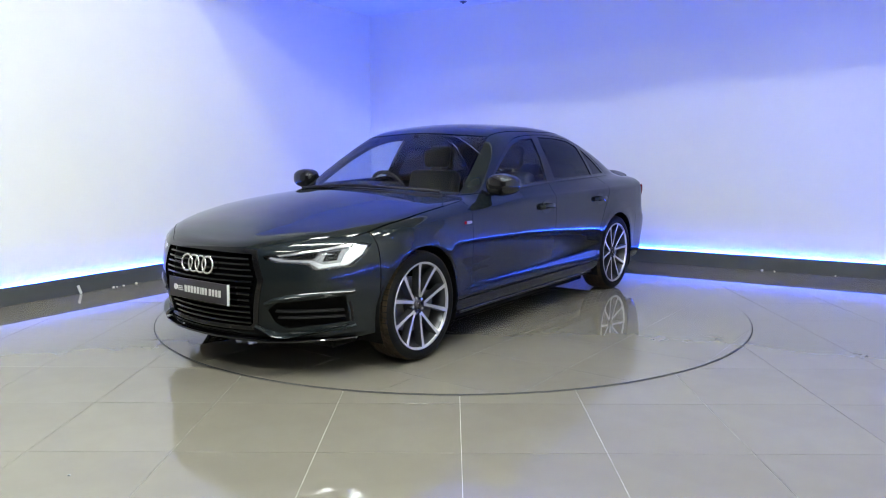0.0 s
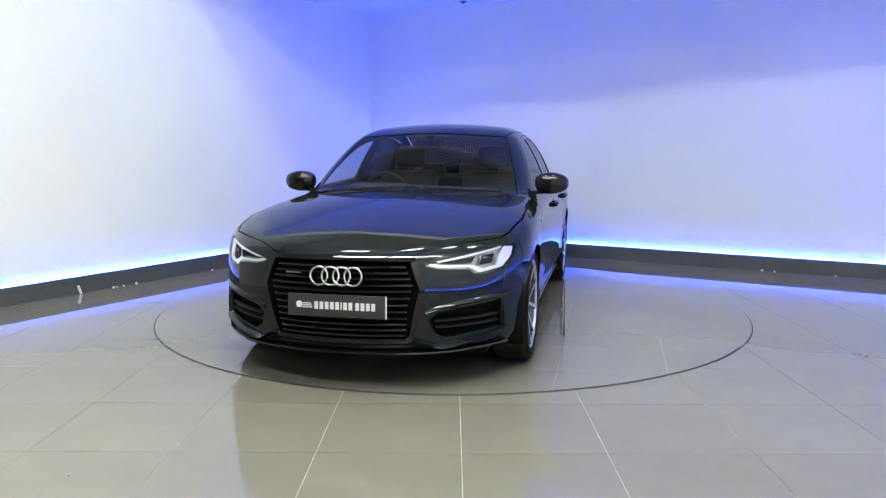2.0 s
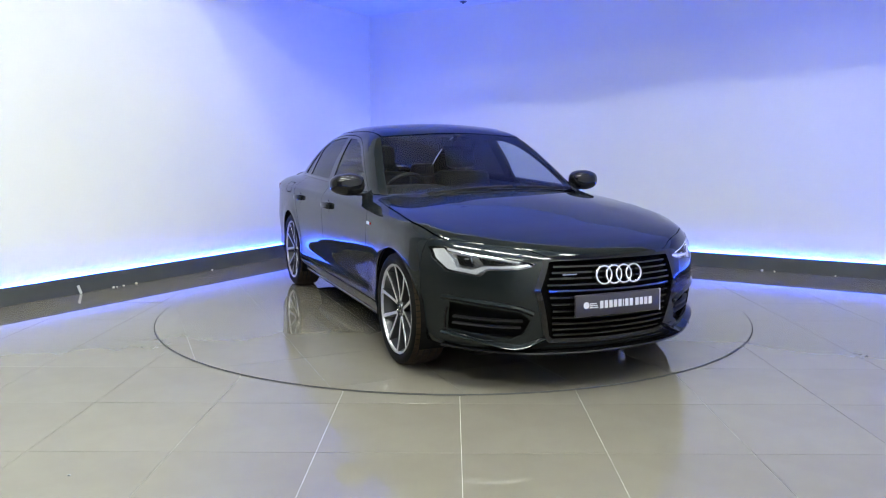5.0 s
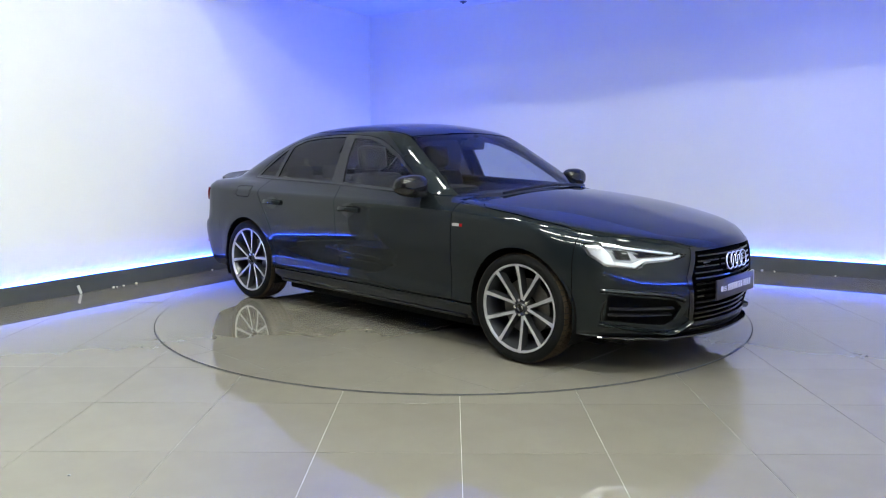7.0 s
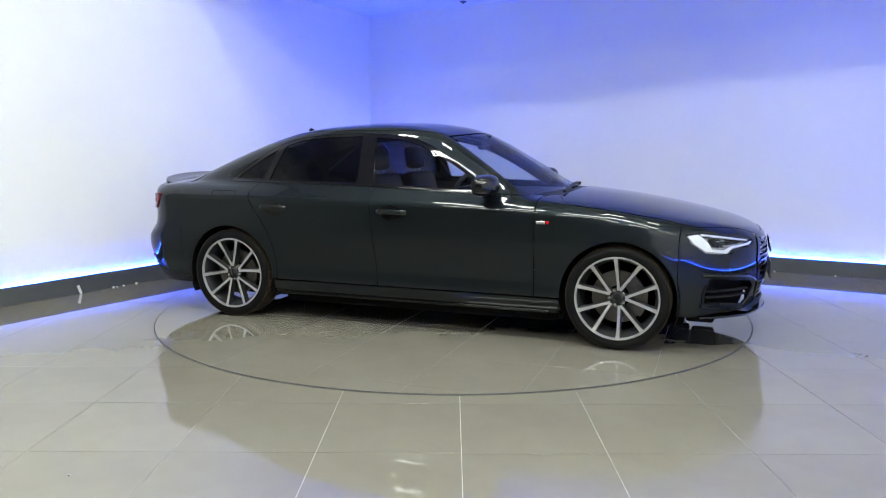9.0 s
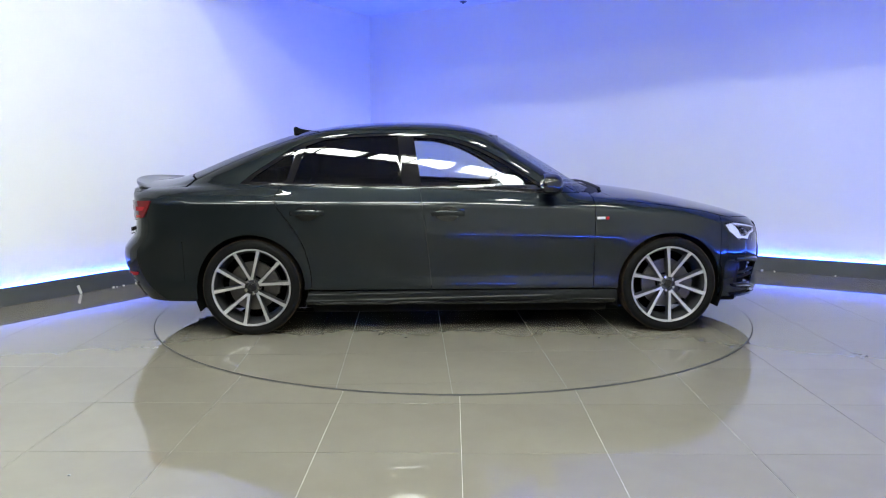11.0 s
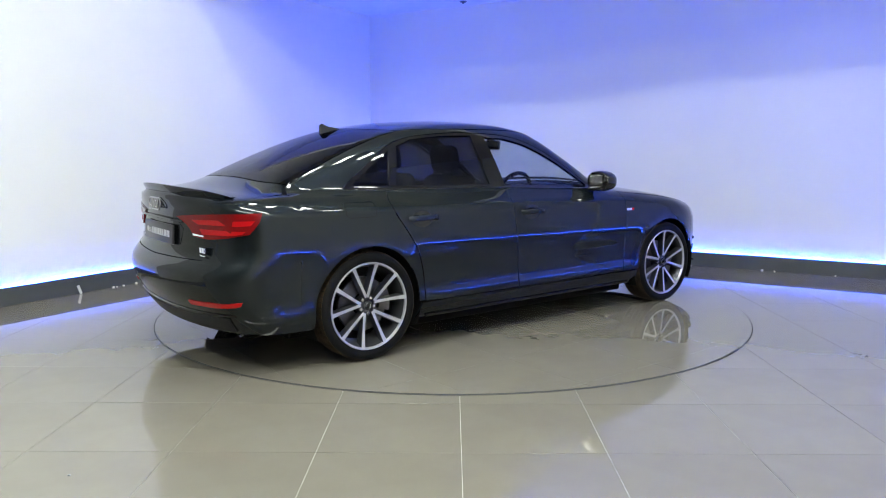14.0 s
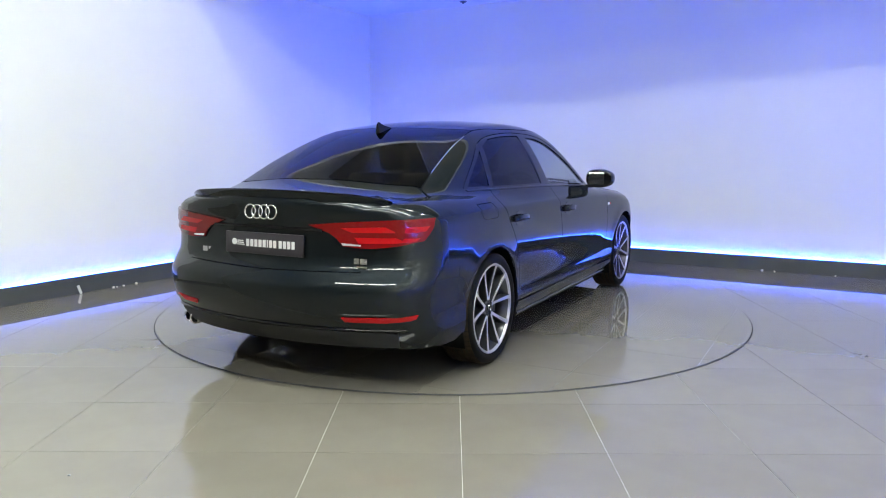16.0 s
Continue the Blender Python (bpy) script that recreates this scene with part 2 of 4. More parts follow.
HUB_X, HUB_Z, ARCH = 1.41, 0.327, 0.354
wide = curve((0.10, 0.78), (0.18, 0.845), (0.25, 0.886), (0.31, 0.9025), (0.35, 0.9015), (0.385, 0.8975), (0.42, 0.897), (0.50, 0.902), (0.60, 0.9105), (0.66, 0.9125), (0.74, 0.910), (0.83, 0.904), (0.868, 0.901), (0.888, 0.895), (0.905, 0.880), (0.95, 0.848), (1.0, 0.815), (1.1, 0.755), (1.3, 0.64))
along = curve((-2.5, -0.20), (-2.3, -0.085), (-2.1, -0.036), (-1.9, -0.016), (-1.7, -0.006), (-1.41, 0), (-0.9, -0.006), (0, -0.010), (0.9, -0.006), (1.41, 0), (1.6, -0.004), (1.8, -0.020), (2.0, -0.055), (2.2, -0.13), (2.4, -0.26))
crease = curve((-2.3, 0.925), (-1.9, 0.912), (-1.2, 0.902), (-0.54, 0.892), (0.3, 0.880), (0.9, 0.866), (1.3, 0.846), (1.62, 0.822), (2.0, 0.77), (2.3, 0.72))
nose = curve((0.10, 2.14), (0.18, 2.22), (0.24, 2.268), (0.30, 2.272), (0.38, 2.29), (0.48, 2.302), (0.58, 2.298), (0.66, 2.283), (0.71, 2.262), (0.76, 2.222), (0.82, 2.14), (0.9, 2.0))
tail = curve((0.10, 2.10), (0.20, 2.22), (0.28, 2.288), (0.36, 2.342), (0.44, 2.386), (0.52, 2.403), (0.58, 2.395), (0.62, 2.365), (0.66, 2.33), (0.74, 2.314), (0.84, 2.314), (0.92, 2.324), (0.98, 2.347), (1.03, 2.382), (1.1, 2.392))
top = curve((-2.6, 0.995), (-2.36, 1.012), (-2.2, 1.018), (-2.0, 1.035), (-1.8, 1.045), (-1.5, 1.045), (-0.9, 1.03), (0, 1.015), (0.6, 1.0), (0.9, 0.982), (1.2, 0.955), (1.5, 0.912), (1.8, 0.852), (2.0, 0.803), (2.15, 0.755), (2.25, 0.712), (2.35, 0.64), (2.5, 0.5))
roofline = curve((-2.4, 0.85), (-2.2, 0.95), (-2.05, 1.022), (-1.9, 1.09), (-1.7, 1.175), (-1.5, 1.254), (-1.3, 1.324), (-1.1, 1.377), (-0.9, 1.412), (-0.6, 1.438), (-0.3, 1.443), (0, 1.424), (0.2, 1.384), (0.35, 1.32), (0.5, 1.24), (0.7, 1.125), (0.9, 1.0), (1.05, 0.9), (1.3, 0.72))
house = curve((0.80, 0.87), (0.9, 0.845), (1.0, 0.803), (1.1, 0.760), (1.2, 0.711), (1.3, 0.650), (1.4, 0.575), (1.5, 0.49))
house_x = curve((-2.3, -0.26), (-1.9, -0.13), (-1.6, -0.075), (-1.3, -0.04), (-1.0, -0.018), (-0.5, 0), (0, 0), (0.4, -0.012), (0.7, -0.035), (1.0, -0.07), (1.3, -0.12))


def form(p):
    """Below 0 inside the body, above 0 outside."""
    x, y, z = p[..., 0], np.abs(p[..., 1]), p[..., 2]
    zz = z + (0.885 - crease(x)) * step01(z, 0.55, 0.80)
    w = wide(zz) + along(x)
    for hx in (HUB_X, -HUB_X):
        r = np.hypot(x - hx, z - HUB_Z)
        w = w + 0.006 * np.exp(-((r - 0.37) / 0.05) ** 2) * step01(z, 0.25, 0.45)
    low = y - w
    front = x - (nose(z) - 0.40 * y**2 - 0.26 * y**4)
    rear = -x - (tail(z) + 0.008 - 0.16 * y**2 - 0.15 * y**4)
    ridge = 0.30 + 0.30 * step01(-x, -2.25, -1.0)
    hood = 0.007 * step01(y, ridge - 0.28, ridge + 0.28) * step01(x, 0.95, 1.5)
    h = z - (top(x) - 0.055 * (y / 0.75) ** 2 + hood)
    low = smax(low, front, 0.16)
    low = smax(low, rear, 0.13)
    low = smax(low, h, 0.085 - 0.035 * step01(x, 1.6, 2.1))
    low = smax(low, 0.185 - z, 0.05)
    xe = x + 0.20 * y**2 * step01(x, -0.2, 0.4) - 0.20 * y**2 * step01(-x, 0.8, 1.3)
    up = smax(y - house(z) - house_x(x), z - roofline(xe) + 0.045 * (y / 0.6) ** 2, 0.085)
    up = smax(up, 0.88 - z, 0.02)
    up = smax(up, np.maximum(x - 1.12, -2.12 - x), 0.02)
    return -smax(-low, -up, 0.05)


def shoot(o, d):
    ts = np.linspace(0.0, 2.0, 120)
    v = form(o[:, None, :] + ts[None, :, None] * d[:, None, :])
    hit = (v[:, :-1] < 0) & (v[:, 1:] >= 0)
    i = np.where(hit.any(1), hit.argmax(1), 0)
    a, b = ts[i], ts[i + 1]
    for _ in range(24):
        m = (a + b) / 2
        inside = form(o + m[:, None] * d) < 0
        a, b = np.where(inside, m, a), np.where(inside, b, m)
    return o + a[:, None] * d


def normals(p):
    e = 0.004
    g = np.stack([form(p + e * np.eye(3)[k]) - form(p - e * np.eye(3)[k]) for k in range(3)], -1)
    return g / np.maximum(np.linalg.norm(g, axis=-1, keepdims=True), 1e-9)


def fine(pts, closed=False, step=0.02):
    """The corners of a line with points between them."""
    out = []
    n = len(pts)
    for i in range(n if closed else n - 1):
        a, b = np.array(pts[i], float), np.array(pts[(i + 1) % n], float)
        k = max(1, int(np.linalg.norm(b - a) / step))
        out += [a + (b - a) * j / k for j in range(k)]
    if not closed:
        out.append(np.array(pts[-1], float))
    return np.array(out)


def bend(pts, step=0.02):
    """A smooth line through the points."""
    pts = [np.array(p, float) for p in pts]
    out = []
    for i in range(len(pts) - 1):
        p0, p1, p2, p3 = pts[max(i - 1, 0)], pts[i], pts[i + 1], pts[min(i + 2, len(pts) - 1)]
        k = max(2, int(np.linalg.norm(p2 - p1) / step))
        for j in range(k):
            t = j / k
            out.append(0.5 * (2 * p1 + (p2 - p0) * t + (2 * p0 - 5 * p1 + 4 * p2 - p3) * t * t + (3 * p1 - p0 - 3 * p2 + p3) * t**3))
    out.append(pts[-1])
    return np.array(out)


def flat(q, a, b, const, axis, way):
    o = np.zeros((len(q), 3))
    o[:, a], o[:, b], o[:, axis] = q[:, 0], q[:, 1], const
    d = np.zeros((len(q), 3))
    d[:, axis] = way
    return shoot(o, d)


def S(*pts, line=bend):      # (x, z) on the left flank
    return flat(line(pts), 0, 2, 0.0, 1, 1)


def T(*pts, line=bend):      # (x, y) from above
    return flat(line(pts), 0, 1, 0.62, 2, 1)


def F(*pts, line=bend):      # (y, z) on the nose
    return flat(line(pts), 1, 2, 1.3, 0, 1)


def R(*pts, line=bend):      # (y, z) on the tail
    return flat(line(pts), 1, 2, -1.3, 0, -1)


def both(half):
    """A line from the middle out to the left, closed with its mirror image."""
    m = half[::-1] * np.array([1, -1, 1])
    return np.concatenate([half, m])


def flatten(kind, p):
    if kind == "tube":
        return np.stack([p[:, 0], 0.7 * np.arctan2(p[:, 2] - 0.6, p[:, 1])], 1)
    cx, cz = (1.2, 0.5) if kind == "nose" else (-1.3, 0.62)
    dx = (p[:, 0] - cx) * (1 if kind == "nose" else -1)
    return np.stack([0.85 * np.arctan2(p[:, 1], dx), 0.95 * np.arctan2(p[:, 2] - cz, np.hypot(dx, p[:, 1]))], 1)


def wrap(kind, q):
    o, d = np.zeros((len(q), 3)), np.zeros((len(q), 3))
    if kind == "tube":
        a = q[:, 1] / 0.7
        o[:, 0], o[:, 2] = q[:, 0], 0.6
        d[:, 1], d[:, 2] = np.cos(a), np.sin(a)
    else:
        a, e = q[:, 0] / 0.85, q[:, 1] / 0.95
        o[:, 0], o[:, 2] = (1.2, 0.5) if kind == "nose" else (-1.3, 0.62)
        d[:, 0], d[:, 1], d[:, 2] = np.cos(a) * np.cos(e) * (1 if kind == "nose" else -1), np.sin(a) * np.cos(e), np.sin(e)
    return shoot(o, d)


def inside(q, loops):
    r = np.zeros(len(q), bool)
    for lp in loops:
        x1, y1 = lp[:, 0], lp[:, 1]
        x2, y2 = np.roll(x1, -1), np.roll(y1, -1)
        for k in range(len(lp)):
            if y1[k] == y2[k]:
                continue
            c = (y1[k] > q[:, 1]) != (y2[k] > q[:, 1])
            r ^= c & (q[:, 0] < (x2[k] - x1[k]) * (q[:, 1] - y1[k]) / (y2[k] - y1[k]) + x1[k])
    return r


from mathutils.geometry import delaunay_2d_cdt


def tidy(lp, gap):
    keep = [lp[0]]
    for q in lp[1:]:
        if np.linalg.norm(q - keep[-1]) > 0.004:
            keep.append(q)
    if np.linalg.norm(keep[0] - keep[-1]) < 0.004:
        keep.pop()
    lp = np.array(keep)
    if gap:
        area = np.sum(lp[:, 0] * np.roll(lp[:, 1], -1) - lp[:, 1] * np.roll(lp[:, 0], -1))
        e = np.roll(lp, -1, 0) - np.roll(lp, 1, 0)
        n = np.stack([-e[:, 1], e[:, 0]], 1) / np.maximum(np.linalg.norm(e, axis=1, keepdims=True), 1e-9)
        lp = lp + n * gap * (1 if area > 0 else -1)
    return lp


def patch(name, kind, loops, material, parent, label="", off=0.0, thick=0.012, gap=0.003, grid=0.035, sides=(1,), hole_gap=0.0):
    """A curved panel cut from the body's form along the loops; sides: 1 as given, -1 its mirror image."""
    lps = [tidy(flatten(kind, lp), gap if i == 0 else -hole_gap) for i, lp in enumerate(loops)]
    lo, hi = lps[0].min(0), lps[0].max(0)
    gx, gy = np.meshgrid(np.arange(lo[0], hi[0], grid), np.arange(lo[1], hi[1], grid))
    g = np.stack([gx.ravel(), gy.ravel()], 1)
    edge = np.concatenate(lps)
    g = g[inside(g, lps)]
    if len(g):
        g = g[np.min(np.linalg.norm(g[:, None] - edge[None], axis=2), axis=1) > grid * 0.45]
    verts = np.concatenate([edge, g]) if len(g) else edge
    edges, k = [], 0
    for lp in lps:
        edges += [(k + i, k + (i + 1) % len(lp)) for i in range(len(lp))]
        k += len(lp)
    vs, es, fs, ov, oe, of = delaunay_2d_cdt([Vector(v) for v in verts], edges, [], 0, 1e-6)
    q = np.array([v[:] for v in vs])
    cen = np.array([(q[f[0]] + q[f[1]] + q[f[2]]) / 3 for f in fs])
    fs = [f for f, ok in zip(fs, inside(cen, lps)) if ok]
    p = wrap(kind, q)
    n = normals(p)
    out = p + n * off
    # face winding follows the outward normal
    faces = []
    for f in fs:
        a, b, c = f
        w = np.cross(out[b] - out[a], out[c] - out[a]) @ n[a]
        faces.append((a, b, c) if w > 0 else (a, c, b))
    cnt = {}
    for a, b, c in faces:
        for e in ((a, b), (b, c), (c, a)):
            cnt[e] = 1
    rim = [e for e in cnt if (e[1], e[0]) not in cnt]
    pts, nrm, fcs = [list(v) for v in out], [list(v) for v in n], [list(f) for f in faces]
    if thick:
        for a, b in rim:
            i = len(pts)
            side = np.cross(out[b] - out[a], n[a])
            side /= max(np.linalg.norm(side), 1e-9)
            for v, s in ((a, 0), (b, 0), (b, 1), (a, 1)):
                pts.append(list(out[v] - n[v] * thick * s))
                nrm.append(list(side))
            fcs.append([i + 1, i, i + 3, i + 2])
    made = []
    for sd in sides:
        me = bpy.data.meshes.new(name)
        if sd > 0:
            me.from_pydata(pts, [], fcs)
            me.polygons.foreach_set("use_smooth", [True] * len(fcs))
            me.normals_split_custom_set_from_vertices(nrm)
        else:
            me.from_pydata([(a, -b, c) for a, b, c in pts], [], [f[::-1] for f in fcs])
            me.polygons.foreach_set("use_smooth", [True] * len(fcs))
            me.normals_split_custom_set_from_vertices([(a, -b, c) for a, b, c in nrm])
        me.materials.append(material)
        ob = new(name, me)
        ob.parent = parent
        if label:
            tagged(ob, label)
        made.append(ob)
    return made


def cat(*a):
    return np.concatenate(a)


car = new("car")
tagged(car, "glossy dark grey four-door saloon car parked on the turntable", "car")
LR = (1, -1)


def arc(hx, a0, a1, r=ARCH):
    return [(hx + r * math.cos(radians(a0 + (a1 - a0) * i / 24)), HUB_Z + r * math.sin(radians(a0 + (a1 - a0) * i / 24))) for i in range(25)]


# lines shared by neighbouring panels
BELT = ((0.888, 0.940), (0.62, 0.951), (0.2, 0.970), (-0.3, 0.992), (-0.8, 1.003), (-1.2, 1.008), (-1.49, 1.010))
SCREEN = ((0.835, 0.725), (0.60, 0.672), (0.40, 0.617), (0.20, 0.562))
RAIL = ((0.20, 0.562), (-0.2, 0.580), (-0.6, 0.575), (-0.97, 0.540))
BACK = ((-0.97, 0.540), (-1.3, 0.572), (-1.6, 0.612), (-1.80, 0.642))
DLO_UP = ((-1.49, 1.010), (-1.455, 1.045), (-1.3, 1.150), (-1.12, 1.262), (-0.95, 1.315), (-0.7, 1.342), (-0.45, 1.349), (-0.15, 1.333), (0.05, 1.285), (0.27, 1.175), (0.5, 1.028), (0.62, 0.951))
NOSE_EDGE = ((2.255, 0.0), (2.245, 0.18), (2.205, 0.35), (2.12, 0.47), (1.99, 0.64), (1.86, 0.765))
REAR_DOOR = ((-1.20, 1.008), (-1.245, 0.935), (-1.225, 0.865), (-1.14, 0.745), (-1.075, 0.64), (-1.035, 0.53))
CUT = ((-1.035, 0.53), (-1.015, 0.42), (-1.008, 0.312))
BONNET_SIDE = ((0.888, 0.915), (1.1, 0.893), (1.35, 0.866), (1.62, 0.826), (1.77, 0.792))

patch("front_door", "tube", [cat(S((-0.21, 0.305), (0.885, 0.305), line=fine), S((0.888, 0.31), (0.888, 0.94)), S(*BELT[:4]), S((-0.285, 0.99), (-0.262, 0.8), (-0.225, 0.5), (-0.21, 0.31)))], PAINT, car, "dark grey metallic front door panel", sides=LR, grid=0.024)
patch("rear_door", "tube", [cat(S((-1.0, 0.305), (-0.21, 0.305), line=fine), S((-0.21, 0.31), (-0.225, 0.5), (-0.262, 0.8), (-0.285, 0.99)), S((-0.29, 0.992), (-0.8, 1.003), (-1.2, 1.008)), S(*REAR_DOOR), S(*CUT))], PAINT, car, "dark grey metallic rear door panel", sides=LR, grid=0.024)
patch("side_sill", "tube", [cat(S((-1.07, 0.196), (1.07, 0.196), line=fine), S((1.065, 0.205), (1.05, 0.30), line=fine), S((1.05, 0.302), (-1.03, 0.302), line=fine), S((-1.03, 0.30), (-1.065, 0.205), line=fine))], PAINT, car, "dark grey painted sill below the doors", sides=LR)
patch("front_wing", "tube", [cat(S((0.89, 0.305), (1.045, 0.305), line=fine), S(*arc(HUB_X, 183, 12), line=fine), S((1.765, 0.41), (1.762, 0.6), (1.77, 0.79)), S(*BONNET_SIDE[::-1]), S((0.888, 0.90), (0.888, 0.31)))], PAINT, car, "dark grey front wing round the wheel", sides=LR)
patch("cowl_corner", "tube", [cat(S((0.89, 0.915), (0.89, 0.94), line=fine), T((0.835, 0.735), (0.90, 0.70), (0.95, 0.62), line=bend), T((0.99, 0.60), (1.02, 0.70), (1.05, 0.78)), S((1.1, 0.893), (0.95, 0.909)))], PAINT, car, sides=LR, gap=0.0)
patch("body_side", "tube", [cat(S(*BELT[:2]), S(*DLO_UP[::-1]), S(*BELT[:4:-1]), S(*REAR_DOOR), S(*CUT), S(*arc(-HUB_X, -3, 176), line=fine), S((-1.78, 0.36), (-1.85, 0.38), line=fine), S((-1.85, 0.4), (-1.85, 0.96), line=fine), T((-1.85, 0.74), (-1.82, 0.655)), T(*BACK[::-1]), T(*RAIL[::-1]), T(*SCREEN[::-1]))], PAINT, car, "dark grey body side with roof pillars", sides=LR)
patch("bonnet", "tube", [both(cat(T(*NOSE_EDGE), S((1.77, 0.792), (1.62, 0.826), (1.35, 0.866), (1.1, 0.893)), T((1.045, 0.775), (1.02, 0.70), (0.99, 0.60)), T((1.01, 0.55), (1.04, 0.3), (1.06, 0.0))))], PAINT, car, "long dark grey bonnet with soft ridges", grid=0.026)
patch("cowl", "tube", [both(cat(T((1.055, 0.0), (1.035, 0.3), (0.985, 0.60)), T((0.95, 0.62), (0.90, 0.55), (0.97, 0.3), (1.0, 0.0))))], MATTE, car, "black plastic wiper scuttle", off=-0.01)
patch("roof", "tube", [both(cat(T((0.265, 0.0), (0.25, 0.3), (0.195, 0.555)), T(*RAIL), T((-0.98, 0.53), (-1.06, 0.3), (-1.09, 0.0))))], PAINT, car, "dark grey metal roof")
patch("windscreen", "tube", [both(cat(T((1.0, 0.0), (0.97, 0.3), (0.89, 0.58), (0.825, 0.71)), T(*SCREEN), T((0.205, 0.55), (0.262, 0.3), (0.278, 0.0))))], GLASS, car, "clear raked windscreen", thick=0.005)
patch("rear_window", "tube", [both(cat(T((-1.095, 0.0), (-1.065, 0.3), (-0.985, 0.53)), T(*BACK), T((-1.815, 0.62), (-1.89, 0.4), (-1.93, 0.0))))], PRIVACY, car, "dark tinted rear window", thick=0.005)
patch("boot_lid", "tube", [both(cat(T((-1.935, 0.0), (-1.895, 0.4), (-1.82, 0.63)), T((-1.86, 0.715), (-2.0, 0.735), (-2.14, 0.70)), T((-2.205, 0.55), (-2.265, 0.3), (-2.285, 0.0))))], PAINT, car, "dark grey boot lid")
lid = patch("boot_face", "tail", [both(cat(T((-2.285, 0.0), (-2.265, 0.3), (-2.205, 0.55), (-2.14, 0.70)), R((0.70, 0.955), (0.665, 0.80), (0.575, 0.645)), R((0.57, 0.64), (0.0, 0.63), line=fine)))], PAINT, car, "upright rear face of the boot lid")[0]
patch("rear_corner", "tail", [cat(T((-1.85, 0.74), (-2.0, 0.735), (-2.14, 0.70)), R((0.70, 0.955), (0.665, 0.80), (0.575, 0.645)), R((0.58, 0.635), (0.80, 0.635), line=fine), S((-2.05, 0.63), (-1.86, 0.63), line=fine), S((-1.85, 0.64), (-1.85, 0.96), line=fine))], PAINT, car, sides=LR, gap=-0.0025)
rear_bumper = patch("rear_bumper", "tail", [both(cat(R((0.0, 0.628), (0.57, 0.638), (0.80, 0.635)), S((-2.05, 0.63), (-1.86, 0.63), line=fine), S((-1.85, 0.62), (-1.85, 0.385), (-1.768, 0.365), (-1.768, 0.24), line=fine), S((-1.80, 0.236), (-2.12, 0.240), line=fine), R((0.78, 0.240), (0.70, 0.238), (0.0, 0.230), line=bend)))], PAINT, car, "dark grey rear bumper", gap=-0.001, grid=0.024)[0]
patch("rear_valance", "tail", [both(cat(R((0.0, 0.335), (0.60, 0.345), (0.74, 0.335)), R((0.72, 0.252), (0.4, 0.246), (0.0, 0.240))))], MATTE, rear_bumper, "black plastic lower valance", off=0.009, grid=0.02)

# nose
GRILLE = both(F((0.0, 0.703), (0.380, 0.699), (0.434, 0.545), (0.424, 0.512), (0.372, 0.288), (0.350, 0.272), (0.0, 0.268), line=fine))
INTAKE = F((0.785, 0.462), (0.50, 0.425), (0.452, 0.385), (0.478, 0.312), (0.53, 0.284), (0.785, 0.318), line=fine)
LIGHT = F((0.425, 0.674), (0.60, 0.708), (0.785, 0.748), (0.842, 0.736), (0.840, 0.680), (0.800, 0.620), (0.670, 0.602), (0.640, 0.634), (0.50, 0.644), (0.44, 0.658), line=fine)
MIR = np.array([1, -1, 1])
fascia = patch("front_bumper", "nose", [both(cat(T(*NOSE_EDGE), S((1.77, 0.79), (1.762, 0.6), (1.765, 0.41)), S((1.765, 0.30), (1.757, 0.232), line=fine), F((0.80, 0.222), (0.50, 0.212), (0.40, 0.240), (0.0, 0.240), line=fine))), GRILLE, INTAKE, INTAKE * MIR, LIGHT, LIGHT * MIR], PAINT, car, "dark grey front bumper with large openings", gap=0.0015)[0]


# ---- car: fittings ----
def sweep(line, section, name, material, parent, label="", up=None, closed_section=True, ends=True):
    """A bar along a line; the section's pairs go out along the surface normal and across it."""
    n = normals(line)
    tan = np.gradient(line, axis=0)
    tan /= np.linalg.norm(tan, axis=1, keepdims=True)
    side = np.cross(tan, n)
    side /= np.linalg.norm(side, axis=1, keepdims=True)
    out = np.cross(side, tan)
    pts = [list(line[i] + out[i] * a + side[i] * b) for i in range(len(line)) for a, b in section]
    k = len(section)
    fs = [[i * k + j, (i + 1) * k + j, (i + 1) * k + (j + 1) % k, i * k + (j + 1) % k] for i in range(len(line) - 1) for j in range(k)]
    fs += [list(range(k)), [(len(line) - 1) * k + j for j in range(k)][::-1]]
    me = bpy.data.meshes.new(name)
    me.from_pydata(pts, [], fs)
    bm = bmesh.new()
    bm.from_mesh(me)
    bmesh.ops.recalc_face_normals(bm, faces=bm.faces)
    bpy.data.meshes.remove(me)
    return obj(name, bm, material, parent, label, smooth=40)


def bar(h, w):
    return ((-h, -w), (-h, w), (h * 0.6, w), (h, w * 0.6), (h, -w * 0.6), (h * 0.6, -w))


def turned(profile, n, name, material, parent=None, label="", smooth=35):
    """A lathe form about the y axis; profile of (radius, y)."""
    pts, fs, k = [], [], len(profile)
    for i in range(n):
        a = 2 * math.pi * i / n
        pts += [(r * math.cos(a), y, r * math.sin(a)) for r, y in profile]
    for i in range(n):
        j = (i + 1) % n
        fs += [(i * k + m, i * k + m + 1, j * k + m + 1, j * k + m) for m in range(k - 1)]
    me = bpy.data.meshes.new(name)
    me.from_pydata(pts, [], fs)
    bm = bmesh.new()
    bm.from_mesh(me)
    bmesh.ops.recalc_face_normals(bm, faces=bm.faces)
    bpy.data.meshes.remove(me)
    return obj(name, bm, material, parent, label, smooth=smooth)


def shift(loop, f, c=None):
    c = loop.mean(0) if c is None else c
    return c + (loop - c) * f


def put(kind, loop):
    return wrap(kind, flatten(kind, loop))


